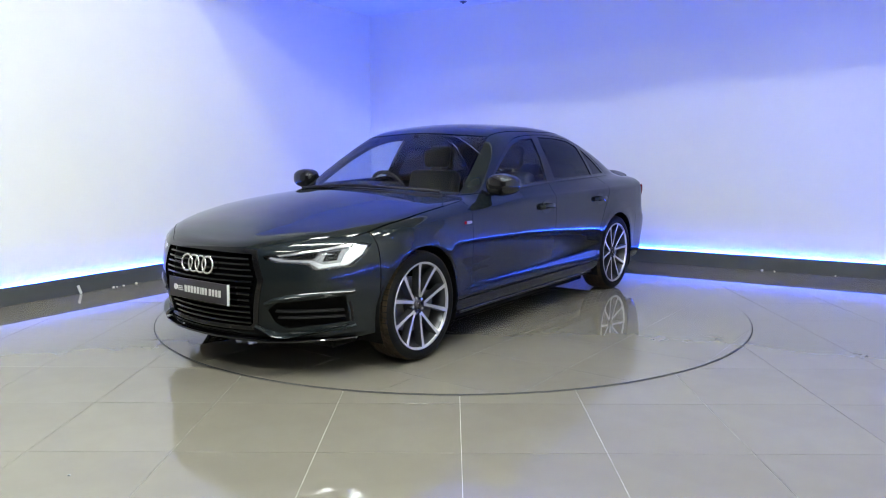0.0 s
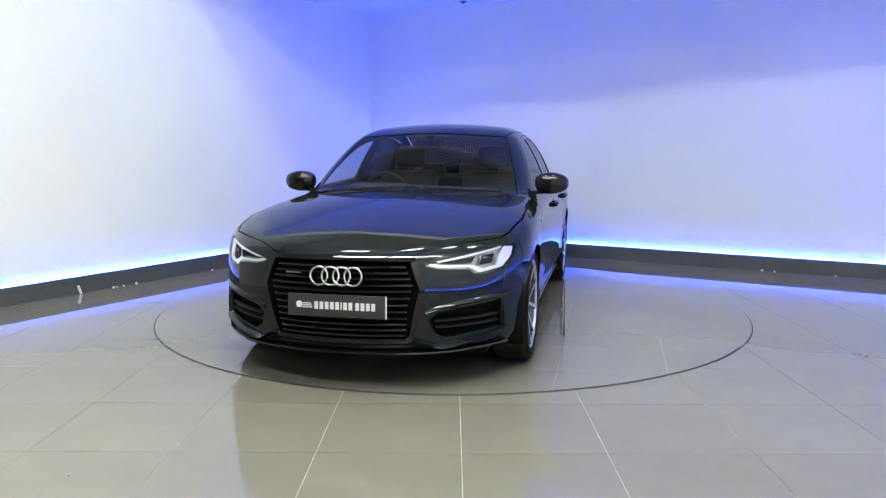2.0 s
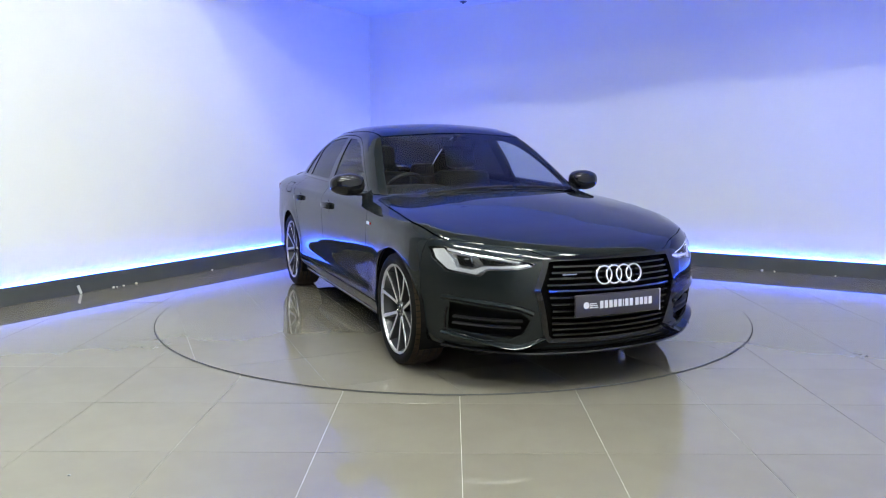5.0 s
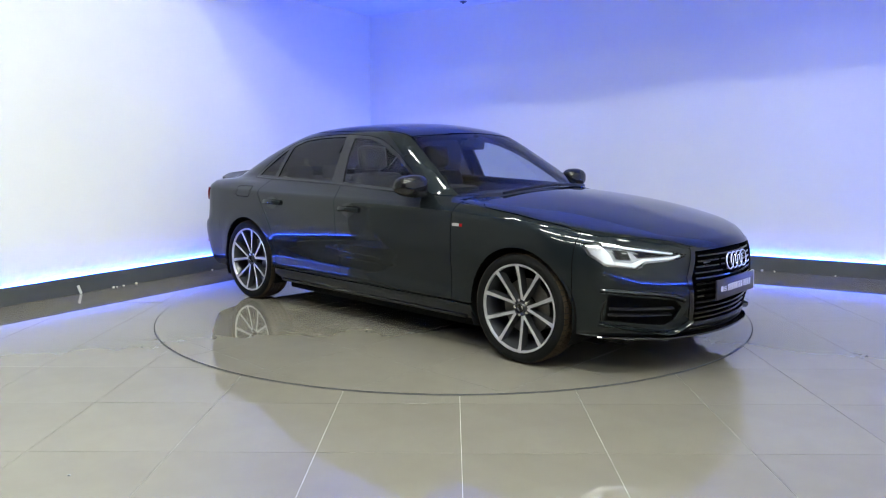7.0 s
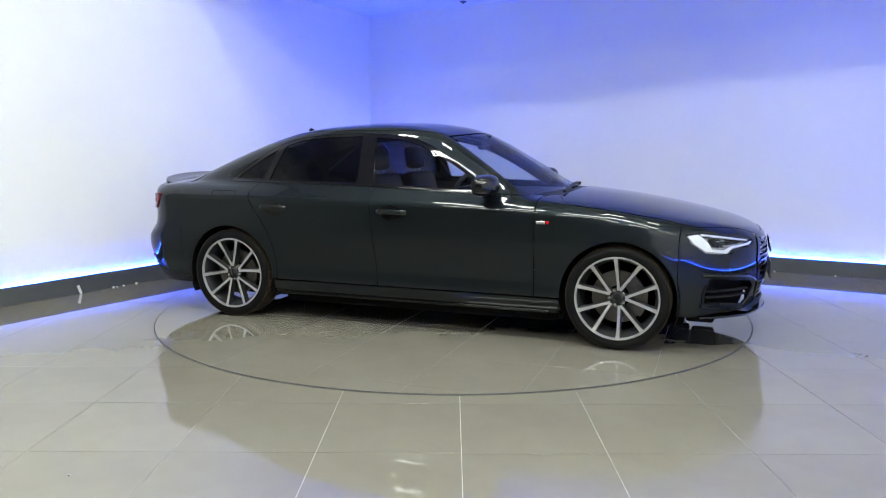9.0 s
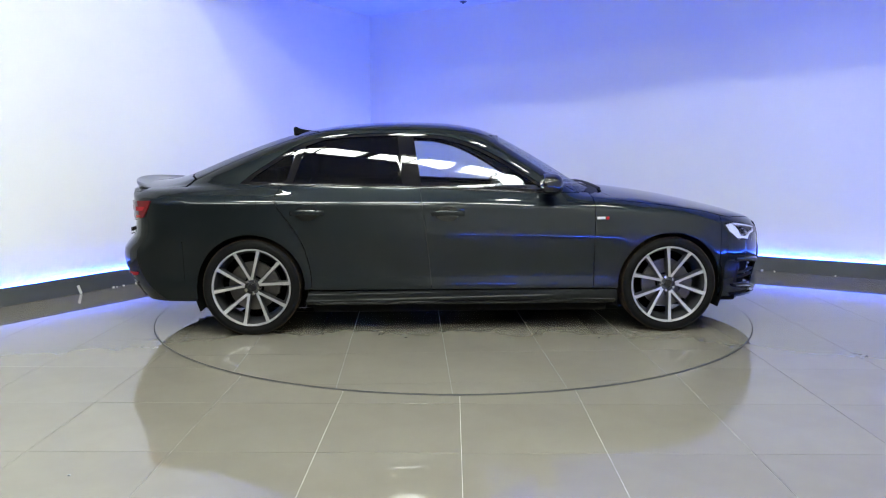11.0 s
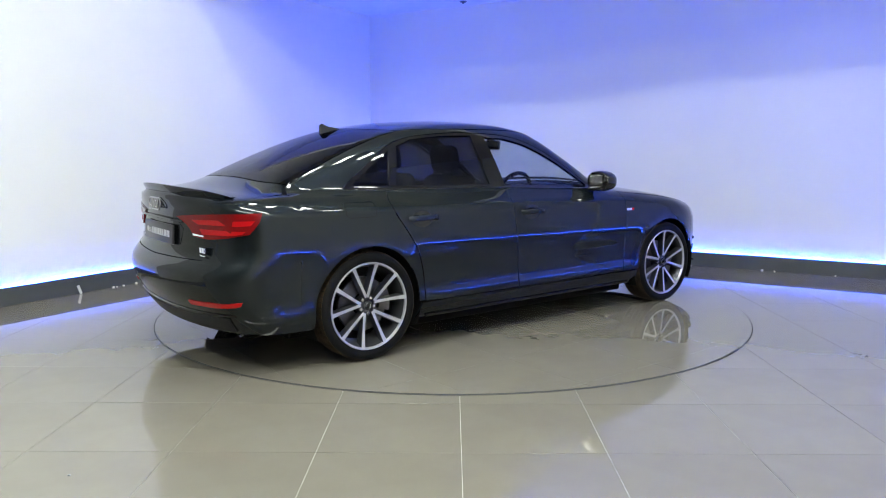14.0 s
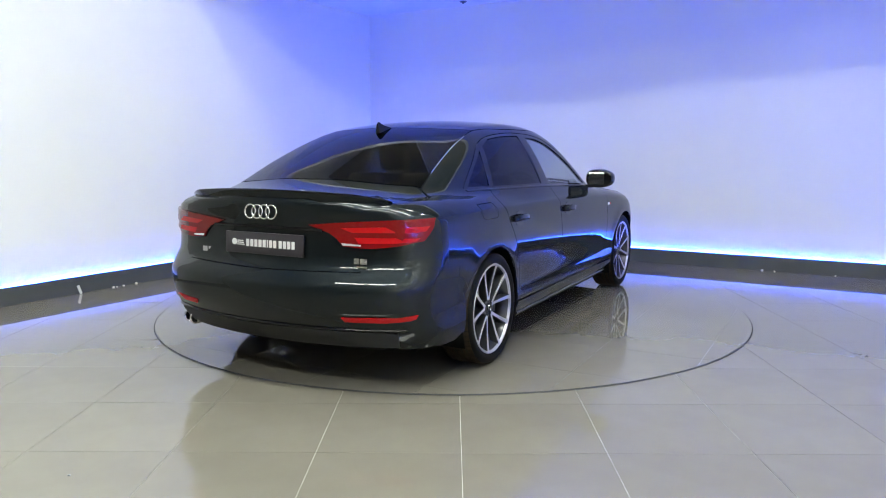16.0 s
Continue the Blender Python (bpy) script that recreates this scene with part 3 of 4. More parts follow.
# windows between the pillars
FRONT_PANE = cat(S((0.555, 0.972), (0.2, 0.984), (-0.272, 1.004)), S((-0.285, 1.07), (-0.325, 1.322)), S((-0.15, 1.313), (0.04, 1.264), (0.25, 1.162), (0.45, 1.040)))
REAR_PANE = cat(S((-0.405, 1.010), (-0.8, 1.017), (-1.135, 1.021)), S((-1.11, 1.10), (-1.055, 1.262)), S((-0.93, 1.305), (-0.7, 1.326), (-0.435, 1.333)))
QUARTER_PANE = cat(S((-1.185, 1.024), (-1.43, 1.026), line=fine), S((-1.38, 1.07), (-1.25, 1.155), (-1.12, 1.238)))
DLO = cat(S(*BELT[1:]), S(*DLO_UP))
surround = patch("window_surround", "tube", [DLO, FRONT_PANE, REAR_PANE, QUARTER_PANE], GLOSS, car, "gloss black window surround and pillars", off=-0.001, thick=0.02, gap=0.001, sides=LR)
patch("front_side_window", "tube", [FRONT_PANE], GLASS, car, "clear front side window", off=-0.006, thick=0.004, gap=-0.004, sides=LR)
patch("rear_side_window", "tube", [REAR_PANE], PRIVACY, car, "dark tinted rear side window", off=-0.006, thick=0.004, gap=-0.004, sides=LR)
patch("quarter_window", "tube", [QUARTER_PANE], PRIVACY, car, "small dark tinted quarter window", off=-0.006, thick=0.004, gap=-0.003, sides=LR)
for sd in LR:
    ln = S((-1.47, 1.006), (-1.2, 1.003), (-0.8, 0.998), (-0.3, 0.987), (0.2, 0.965), (0.60, 0.947)) * np.array([1, sd, 1])
    sweep(ln, bar(0.005, 0.007), "belt_trim", GLOSS, car, "gloss black belt-line strip")
    # door handle over a flat dark patch that stands for its recess
    for hx, hz in ((-0.10, 0.815), (-1.03, 0.822)):
        cup = S(*[(hx - 0.005 + 0.078 * math.cos(a), hz + 0.050 * math.sin(a)) for a in np.linspace(0, 2 * math.pi, 25)], line=fine)
        rec = patch("handle_recess", "tube", [cup], GLOSS, car, "flat dark patch for the recess behind the handle", off=0.0012, thick=0, gap=0, grid=0.03, sides=(sd,))[0]
        ln = S((hx - 0.105, hz + 0.002), (hx, hz + 0.006), (hx + 0.105, hz + 0.002))
        n = normals(ln)
        w = np.sin(np.linspace(0, math.pi, len(ln))) ** 0.5
        ln = (ln + n * (0.006 + 0.026 * w[:, None])) * np.array([1, sd, 1])
        sweep(ln, bar(0.011, 0.017), "door_handle", PAINT, car, "dark grey pull handle")
    # badge on the wing
    q = S((0.90, 0.783), (0.955, 0.783), line=fine) * np.array([1, sd, 1])
    sweep(q[:3] if len(q) > 3 else q, bar(0.003, 0.009), "wing_badge", SATIN, car, "small silver badge")
    q = S((0.962, 0.783), (0.98, 0.783), line=fine) * np.array([1, sd, 1])
    sweep(q, bar(0.0032, 0.009), "badge_tip", RED, car, "small red badge")
    # sill blade
    ln = S((-0.98, 0.210), (0.98, 0.210), line=fine) * np.array([1, sd, 1])
    sweep(ln, bar(0.010, 0.012), "sill_blade", GLOSS, car, "gloss black lower sill blade")
patch("fuel_flap", "tube", [S((-1.56, 0.94), (-1.37, 0.94), (-1.36, 0.93), (-1.36, 0.865), (-1.375, 0.852), (-1.54, 0.852), (-1.565, 0.87), (-1.565, 0.935), line=fine), S((-1.557, 0.937), (-1.373, 0.937), (-1.364, 0.929), (-1.364, 0.867), (-1.377, 0.856), (-1.538, 0.856), (-1.561, 0.872), (-1.561, 0.933), line=fine)], DARK, car, "thin joint round the fuel flap", off=0.0008, thick=0, gap=0, grid=0.05, sides=(-1,))

# grille
patch("grille_backing", "nose", [GRILLE], DARK, fascia, off=-0.05, thick=0, gap=-0.03)
FR2 = both(F((0.0, 0.686), (0.363, 0.682), (0.412, 0.543), (0.404, 0.514), (0.355, 0.302), (0.336, 0.287), (0.0, 0.284), line=fine))
patch("grille_frame", "nose", [GRILLE, FR2], GLOSS, fascia, "gloss black grille surround", off=0.006, thick=0.04, gap=-0.006)
for z, w in ((0.658, 0.345), (0.628, 0.355), (0.598, 0.368), (0.566, 0.380), (0.535, 0.374), (0.500, 0.366), (0.465, 0.358), (0.430, 0.350), (0.395, 0.350), (0.362, 0.346), (0.331, 0.340), (0.302, 0.334)):
    ln = F((-w, z), (-w / 2, z), (0, z), (w / 2, z), (w, z))
    ln = ln - normals(ln) * 0.014
    sweep(ln, bar(0.012, 0.0075), "grille_slat", GLOSS, fascia)


def emblem(x, z, r, lean, parent, name):
    bm = bmesh.new()
    for k in range(4):
        c = (k - 1.5) * r * 1.16
        rows = []
        for i in range(40):
            a = 2 * math.pi * i / 40
            ring = []
            for j in range(8):
                b = 2 * math.pi * j / 8
                rr = r * 0.88 + r * 0.12 * math.cos(b)
                ring.append(bm.verts.new((r * 0.10 * math.sin(b), c + rr * math.cos(a), rr * math.sin(a))))
            rows.append(ring)
        for i in range(40):
            for j in range(8):
                bm.faces.new((rows[i][j], rows[(i + 1) % 40][j], rows[(i + 1) % 40][(j + 1) % 8], rows[i][(j + 1) % 8]))
    bmesh.ops.recalc_face_normals(bm, faces=bm.faces)
    ob = part(name, bm, CHROME, parent, "four linked chrome rings", smooth=60)
    ob.matrix_local = pose(x, 0, z, 0, lean, 0)
    return ob


emblem(2.306, 0.611, 0.052, -8, fascia, "front_emblem")


def show_plate(x, z, way, lean, parent):
    """A dark plate with plain pale blocks in place of its writing; way: 1 faces forward, -1 back."""
    bm = bmesh.new()
    add_box(bm, -0.006, -0.26, -0.056, 0.006, 0.26, 0.056, 0.003)
    pl = part("show_plate", bm, PLATE, parent, "dark purple-grey show plate with white print", smooth=30)
    pl.matrix_local = pose(x, 0, z, 0, lean, 0 if way > 0 else 180)
    y = -0.115
    for ch in (8, 4):
        for k in range(ch):
            w = 0.006 if (ch == 8 and k == 5) else 0.0195
            bm = bmesh.new()
            add_box(bm, 0.0055, y, -0.019, 0.0072, y + w, 0.019)
            part("print_block", bm, INK, pl)
            y += w + 0.0085
        y += 0.008
    bm = bmesh.new()
    bmesh.ops.create_cone(bm, cap_ends=True, segments=20, radius1=0.017, radius2=0.017, depth=0.0017, matrix=pose(0.0064, -0.197, 0.002, 0, 90, 0))
    part("round_sign", bm, INK, pl, "round white sign")
    for i, zz in enumerate((0.006, -0.004, -0.014)):
        bm = bmesh.new()
        add_box(bm, 0.0056, -0.178, zz, 0.0072, -0.135 + 0.004 * i, zz + 0.005)
        part("print_bar", bm, INK, pl)
    if way > 0:
        bm = bmesh.new()
        add_box(bm, -0.008, 0.2595, -0.057, 0.0065, 0.2635, 0.057)
        part("plate_edge", bm, INK, pl, "white plate edge")
    return pl


show_plate(2.308, 0.461, 1, -2, car)
bm = bmesh.new()
add_box(bm, 2.318, -0.335, 0.612, 2.322, -0.255, 0.620)
part("grille_badge", bm, SATIN, fascia, "small silver badge").matrix_local = pose(-0.075, 0.04, 0)

# side intakes
for sd in LR:
    lp = INTAKE * np.array([1, sd, 1])
    patch("intake_backing", "nose", [lp], DARK, fascia, off=-0.055, thick=0, gap=-0.03)
    for z, a, b in ((0.372, 0.485, 0.775), (0.336, 0.490, 0.775)):
        ln = F((a, z), ((a + b) / 2, z + 0.003), (b, z + 0.008)) * np.array([1, sd, 1])
        sweep(ln - normals(ln) * 0.02, bar(0.012, 0.005), "intake_slat", MATTE, fascia)
    ln = F((0.793, 0.318), (0.797, 0.37), (0.792, 0.43)) * np.array([1, sd, 1])
    sweep(ln, bar(0.008, 0.006), "intake_fin", GLOSS, fascia, "slim black fin beside the intake")
    ln = F((0.372, 0.290), (0.435, 0.262), (0.51, 0.243), (0.66, 0.268), (0.80, 0.300)) * np.array([1, sd, 1])
    sweep(ln, ((-0.02, -0.016), (-0.02, 0.016), (0.026, 0.006), (0.034, 0.0), (0.026, -0.005)), "bumper_blade", PAINT, fascia, "painted bumper blade under the intake")
    ln = F((0.44, 0.418), (0.52, 0.448), (0.66, 0.470), (0.81, 0.486)) * np.array([1, sd, 1])
    sweep(ln, ((-0.02, -0.022), (-0.02, 0.022), (0.006, 0.012), (0.012, 0.0), (0.004, -0.012)), "bumper_crease", PAINT, fascia, "painted fold over the intake")
    # headlight
    lp = LIGHT * np.array([1, sd, 1])
    lamp = patch("headlight", "nose", [lp], LENS, car, "clear headlight with white daytime strips", off=0.002, thick=0.0, gap=0.0015, grid=0.03)[0]
    patch("lamp_bowl", "nose", [lp], LAMP_GREY, lamp, "dark grey lamp bowl", off=-0.045, thick=0, gap=-0.03)
    M = np.array([1, sd, 1])
    for nm, pts, mt, dep, lb in (
            ("daytime_light", ((0.793, 0.738), (0.834, 0.729), (0.830, 0.683), (0.795, 0.632), (0.764, 0.625), (0.776, 0.692)), LAMP, -0.012, "white daytime light block"),
            ("daytime_strip", ((0.690, 0.612), (0.762, 0.626), (0.765, 0.643), (0.705, 0.634), (0.655, 0.657), (0.52, 0.663), (0.462, 0.673), (0.450, 0.667), (0.50, 0.653), (0.645, 0.645)), LAMP, -0.012, "white daytime light strip"),
            ("daytime_strip", ((0.49, 0.684), (0.60, 0.704), (0.70, 0.725), (0.780, 0.741), (0.783, 0.731), (0.70, 0.714), (0.60, 0.694), (0.50, 0.678)), LAMP, -0.012, "white daytime light strip"),
            ("lamp_mask", ((0.51, 0.675), (0.655, 0.668), (0.672, 0.700), (0.60, 0.689)), DARK, -0.020, "dark lamp mask"),
            ("lamp_mask", ((0.700, 0.652), (0.752, 0.658), (0.758, 0.710), (0.706, 0.702)), DARK, -0.020, "dark lamp mask")):
        patch(nm, "nose", [F(*pts, line=fine) * M], mt, lamp, lb, off=dep, thick=0.012, gap=0, grid=0.03)
    for cy, cz, w, h in ((0.722, 0.680, 0.018, 0.018),):
        c = F((cy, cz), (cy, cz + 0.001), line=fine)[:1] * M
        n = normals(c)[0]
        bm = bmesh.new()
        add_box(bm, -0.02, -w, -h, 0.012, w, h, 0.006)
        ob = part("projector", bm, LAMP if w < 0.01 else SATIN, lamp, "bright projector lens", smooth=40)
        ob.matrix_local = Matrix.Translation(Vector(c[0] - n * 0.034)) @ Vector((n[0], n[1], n[2] * 0.3)).to_track_quat("X", "Z").to_matrix().to_4x4()

# splitter
ln = F((-0.80, 0.264), (-0.62, 0.255), (-0.48, 0.250), (0, 0.252), (0.48, 0.250), (0.62, 0.255), (0.80, 0.264))
sweep(ln, ((-0.05, -0.008), (-0.05, 0.008), (0.018, 0.006), (0.022, 0.0), (0.018, -0.006)), "front_splitter", GLOSS, fascia, "gloss black front splitter lip").location = (0, 0, -0.036)
ln = F((-0.42, 0.288), (0, 0.285), (0.42, 0.288))
# no opening is cut: a dark sheet gives the slot's inner shade
patch("lower_slot", "nose", [both(F((0.0, 0.272), (0.37, 0.270), (0.43, 0.246), (0.46, 0.230), (0.0, 0.234), line=fine))], DARK, fascia, "flat dark sheet for the shaded slot over the splitter", off=0.002, thick=0, gap=0)

# tail
for sd in LR:
    M = np.array([1, sd, 1])
    TL = cat(R((0.285, 0.868), (0.45, 0.884), (0.66, 0.898)), S((-2.15, 0.902), (-2.05, 0.905), line=fine), S((-2.065, 0.86), (-2.11, 0.795), line=fine), R((0.74, 0.772), (0.60, 0.757), (0.47, 0.765)), R((0.44, 0.80), (0.40, 0.83), line=fine)) * M
    tl = patch("tail_light", "tail", [TL], RED_DARK, car, "wrap-round red tail lamp", off=0.010, thick=0.02, gap=0, grid=0.025)[0]
    band = cat(R((0.46, 0.858), (0.66, 0.866)), S((-2.16, 0.865), (-2.085, 0.868), line=fine), S((-2.105, 0.842), (-2.16, 0.836), line=fine), R((0.70, 0.838), (0.52, 0.836))) * M
    patch("light_band", "tail", [band], RED, tl, "bright red light band", off=0.0125, thick=0.004, gap=0, grid=0.03)
    band = cat(R((0.53, 0.812), (0.70, 0.812)), S((-2.16, 0.81), (-2.125, 0.81), line=fine), S((-2.14, 0.795), (-2.16, 0.79), line=fine), R((0.72, 0.785), (0.55, 0.782))) * M
    patch("light_band", "tail", [band], RED, tl, "bright red light band", off=0.0125, thick=0.004, gap=0, grid=0.03)
    band = cat(R((0.46, 0.782), (0.56, 0.775), line=fine), R((0.56, 0.768), (0.47, 0.770), line=fine)) * M
    patch("reversing_light", "tail", [band], LAMP, tl, "white reversing lamp strip", off=0.0125, thick=0.003, gap=0, grid=0.03)
    rf = cat(R((0.49, 0.418), (0.70, 0.424)), S((-2.185, 0.430), (-2.165, 0.431), line=fine), S((-2.17, 0.412), (-2.19, 0.405), line=fine), R((0.70, 0.397), (0.50, 0.396))) * M
    patch("reflector", "tail", [rf], RED, rear_bumper, "red bumper reflector", off=0.006, thick=0.008, gap=0, grid=0.014)
patch("plate_recess", "tail", [both(R((0.0, 0.835), (0.29, 0.835), (0.345, 0.80), (0.30, 0.695), (0.0, 0.690), line=fine))], PAINT, lid, "plate recess", off=0.0015, thick=0, gap=0)
sweep(R((-0.36, 0.842), (0, 0.846), (0.36, 0.842)), bar(0.014, 0.008), "lid_grip", GLOSS, lid, "gloss black lid grip")
emblem(-2.348, 0.925, 0.040, 6, lid, "rear_emblem")
show_plate(-2.330, 0.757, -1, -3, car)
for y0, blocks in ((0.475, ((0, 0.034), (0.042, 0.030))), (-0.53, ((0, 0.03), (0.036, 0.028), (0.068, 0.008)))):
    bm = bmesh.new()
    for a, w in blocks:
        add_box(bm, -0.003, -y0 + a, -0.014, 0.003, -y0 + a + w, 0.014)
    if y0 < 0:
        add_box(bm, -0.003, -y0 - 0.02, -0.032, 0.003, -y0 + 0.075, -0.026)
    x = -float(tail(np.array(0.70))) - 0.008 + 0.16 * y0**2 + 0.15 * y0**4
    ob = part("lid_badge", bm, CHROME, lid, "small chrome badge in plain blocks")
    ob.matrix_local = pose(x - 0.008, 0, 0.70 if y0 > 0 else 0.695, 0, 0, 180)
ln = T((-2.12, -0.66), (-2.2, -0.5), (-2.272, -0.25), (-2.290, 0.0), (-2.272, 0.25), (-2.2, 0.5), (-2.12, 0.66))
flatn = np.array([0, 0, 1.0])
pts = []
for i, p in enumerate(ln):
    d = ln[min(i + 1, len(ln) - 1)] - ln[max(i - 1, 0)]
    o = np.array([-d[1], d[0], 0]) / np.linalg.norm(d[:2])
    o = o if o[0] < 0 else -o
    f = min(1.0, 8 * min(i, len(ln) - 1 - i) / len(ln) + 0.15)
    for a, b in ((-0.055, 0.001), (0.0, 0.010), (0.050, 0.030), (0.058, 0.028), (0.058, 0.018), (0.035, -0.03), (-0.03, -0.03)):
        pts.append(p + o * a * (0.5 + 0.5 * f) + flatn * b * f)
me = bpy.data.meshes.new("spoiler")
K = 7
me.from_pydata([list(q) for q in pts], [], [[i * K + j, (i + 1) * K + j, (i + 1) * K + (j + 1) % K, i * K + (j + 1) % K] for i in range(len(ln) - 1) for j in range(K)] + [list(range(K)), [(len(ln) - 1) * K + j for j in range(K)]])
me.materials.append(PAINT)
me.materials.append(GLOSS)
for i, f in enumerate(me.polygons):
    f.use_smooth = True
    if i < (len(ln) - 1) * K and i % K in (2, 3):
        f.material_index = 1
bm = bmesh.new()
bm.from_mesh(me)
bmesh.ops.recalc_face_normals(bm, faces=bm.faces)
bm.to_mesh(me)
bm.free()
me.set_sharp_from_angle(angle=radians(35))
sp = new("spoiler", me)
sp.parent = lid
tagged(sp, "lip spoiler with a gloss black edge")
for y in (0.665, 0.745):
    ob = turned(((0.024, 0.10), (0.026, 0.004), (0.029, 0.0), (0.033, 0.0), (0.035, 0.004), (0.035, 0.12)), 28, "exhaust_pipe", CHROME, rear_bumper, "chrome exhaust tailpipe")
    ob.matrix_local = pose(-2.305 + 0.16 * y**2 + 0.15 * y**4, y, 0.262, 0, 0, -90)
sweep(R((-0.78, 0.352), (0, 0.345), (0.78, 0.352)), bar(0.008, 0.006), "bumper_trim", GLOSS, rear_bumper, "gloss black bumper strip")

# roof aerial
bm = bmesh.new()
prof = ((-0.085, 0.0), (-0.075, 0.062), (-0.055, 0.070), (-0.02, 0.042), (0.06, 0.008), (0.075, 0.0))
for sgn in (1,):
    lo = [bm.verts.new((x, 0.018 * (1 - z / 0.09), z)) for x, z in prof]
    ro = [bm.verts.new((x, -0.018 * (1 - z / 0.09), z)) for x, z in prof]
    bm.faces.new(lo)
    bm.faces.new(ro[::-1])
    for i in range(len(prof)):
        j = (i + 1) % len(prof)
        bm.faces.new((lo[j], lo[i], ro[i], ro[j]))
fin = part("roof_aerial", bm, GLOSS, car, "dark shark-fin roof aerial", smooth=50)
fin.matrix_local = pose(-1.15, 0, 1.358, 0, -14, 0)

# wipers
for pts in (((1.0, -0.52), (0.985, -0.2), (0.97, 0.10)), ((0.985, 0.12), (0.93, 0.42), (0.86, 0.62))):
    ln = T(*pts)
    sweep(ln + normals(ln) * 0.014, bar(0.008, 0.010), "wiper", MATTE, car, "black windscreen wiper")


# door mirrors
def bulb(name, rx, ry, rz, power, material, parent, label=""):
    bm = bmesh.new()
    bmesh.ops.create_uvsphere(bm, u_segments=36, v_segments=24, radius=1)
    for v in bm.verts:
        c = v.co
        c.x, c.y, c.z = (math.copysign(abs(a) ** power, a) * r for a, r in zip(c, (rx, ry, rz)))
        if c.x < -0.6 * rx:
            c.x = -0.6 * rx
        c.z *= 1 - 0.18 * max(0.0, c.y / ry)
        c.x -= 0.25 * rx * max(0.0, c.y / ry) ** 2
    return part(name, bm, material, parent, label, smooth=50)


for sd in LR:
    mir = new("door_mirror")
    mir.parent = car
    tagged(mir, "gloss black door mirror")
    mir.matrix_local = pose(0.575, sd * 0.93, 1.008, 0, 0, 0)
    cap = bulb("mirror_cap", 0.082, 0.115, 0.075, 0.75, GLOSS, mir, "gloss black mirror cap")
    cap.scale = (1, sd, 1)
    bm = bmesh.new()
    add_box(bm, -0.052, -0.085, -0.048, -0.046, 0.075, 0.045, 0.002)
    gl = part("mirror_glass", bm, CHROME, mir, "mirror glass")
    gl.scale = (1, sd, 1)
    bm = bmesh.new()
    add_box(bm, -0.03, -0.165, -0.075, 0.035, -0.05, -0.048, 0.010)
    arm = part("mirror_arm", bm, GLOSS, mir, "gloss black mirror arm", smooth=40)
    arm.scale = (1, sd, 1)

# wheels
TY = ((0.252, 0.075), (0.262, 0.098), (0.285, 0.108), (0.305, 0.105), (0.318, 0.092), (0.3215, 0.080), (0.3215, -0.080), (0.318, -0.092), (0.30, -0.106), (0.262, -0.10), (0.250, -0.08))
first = {}


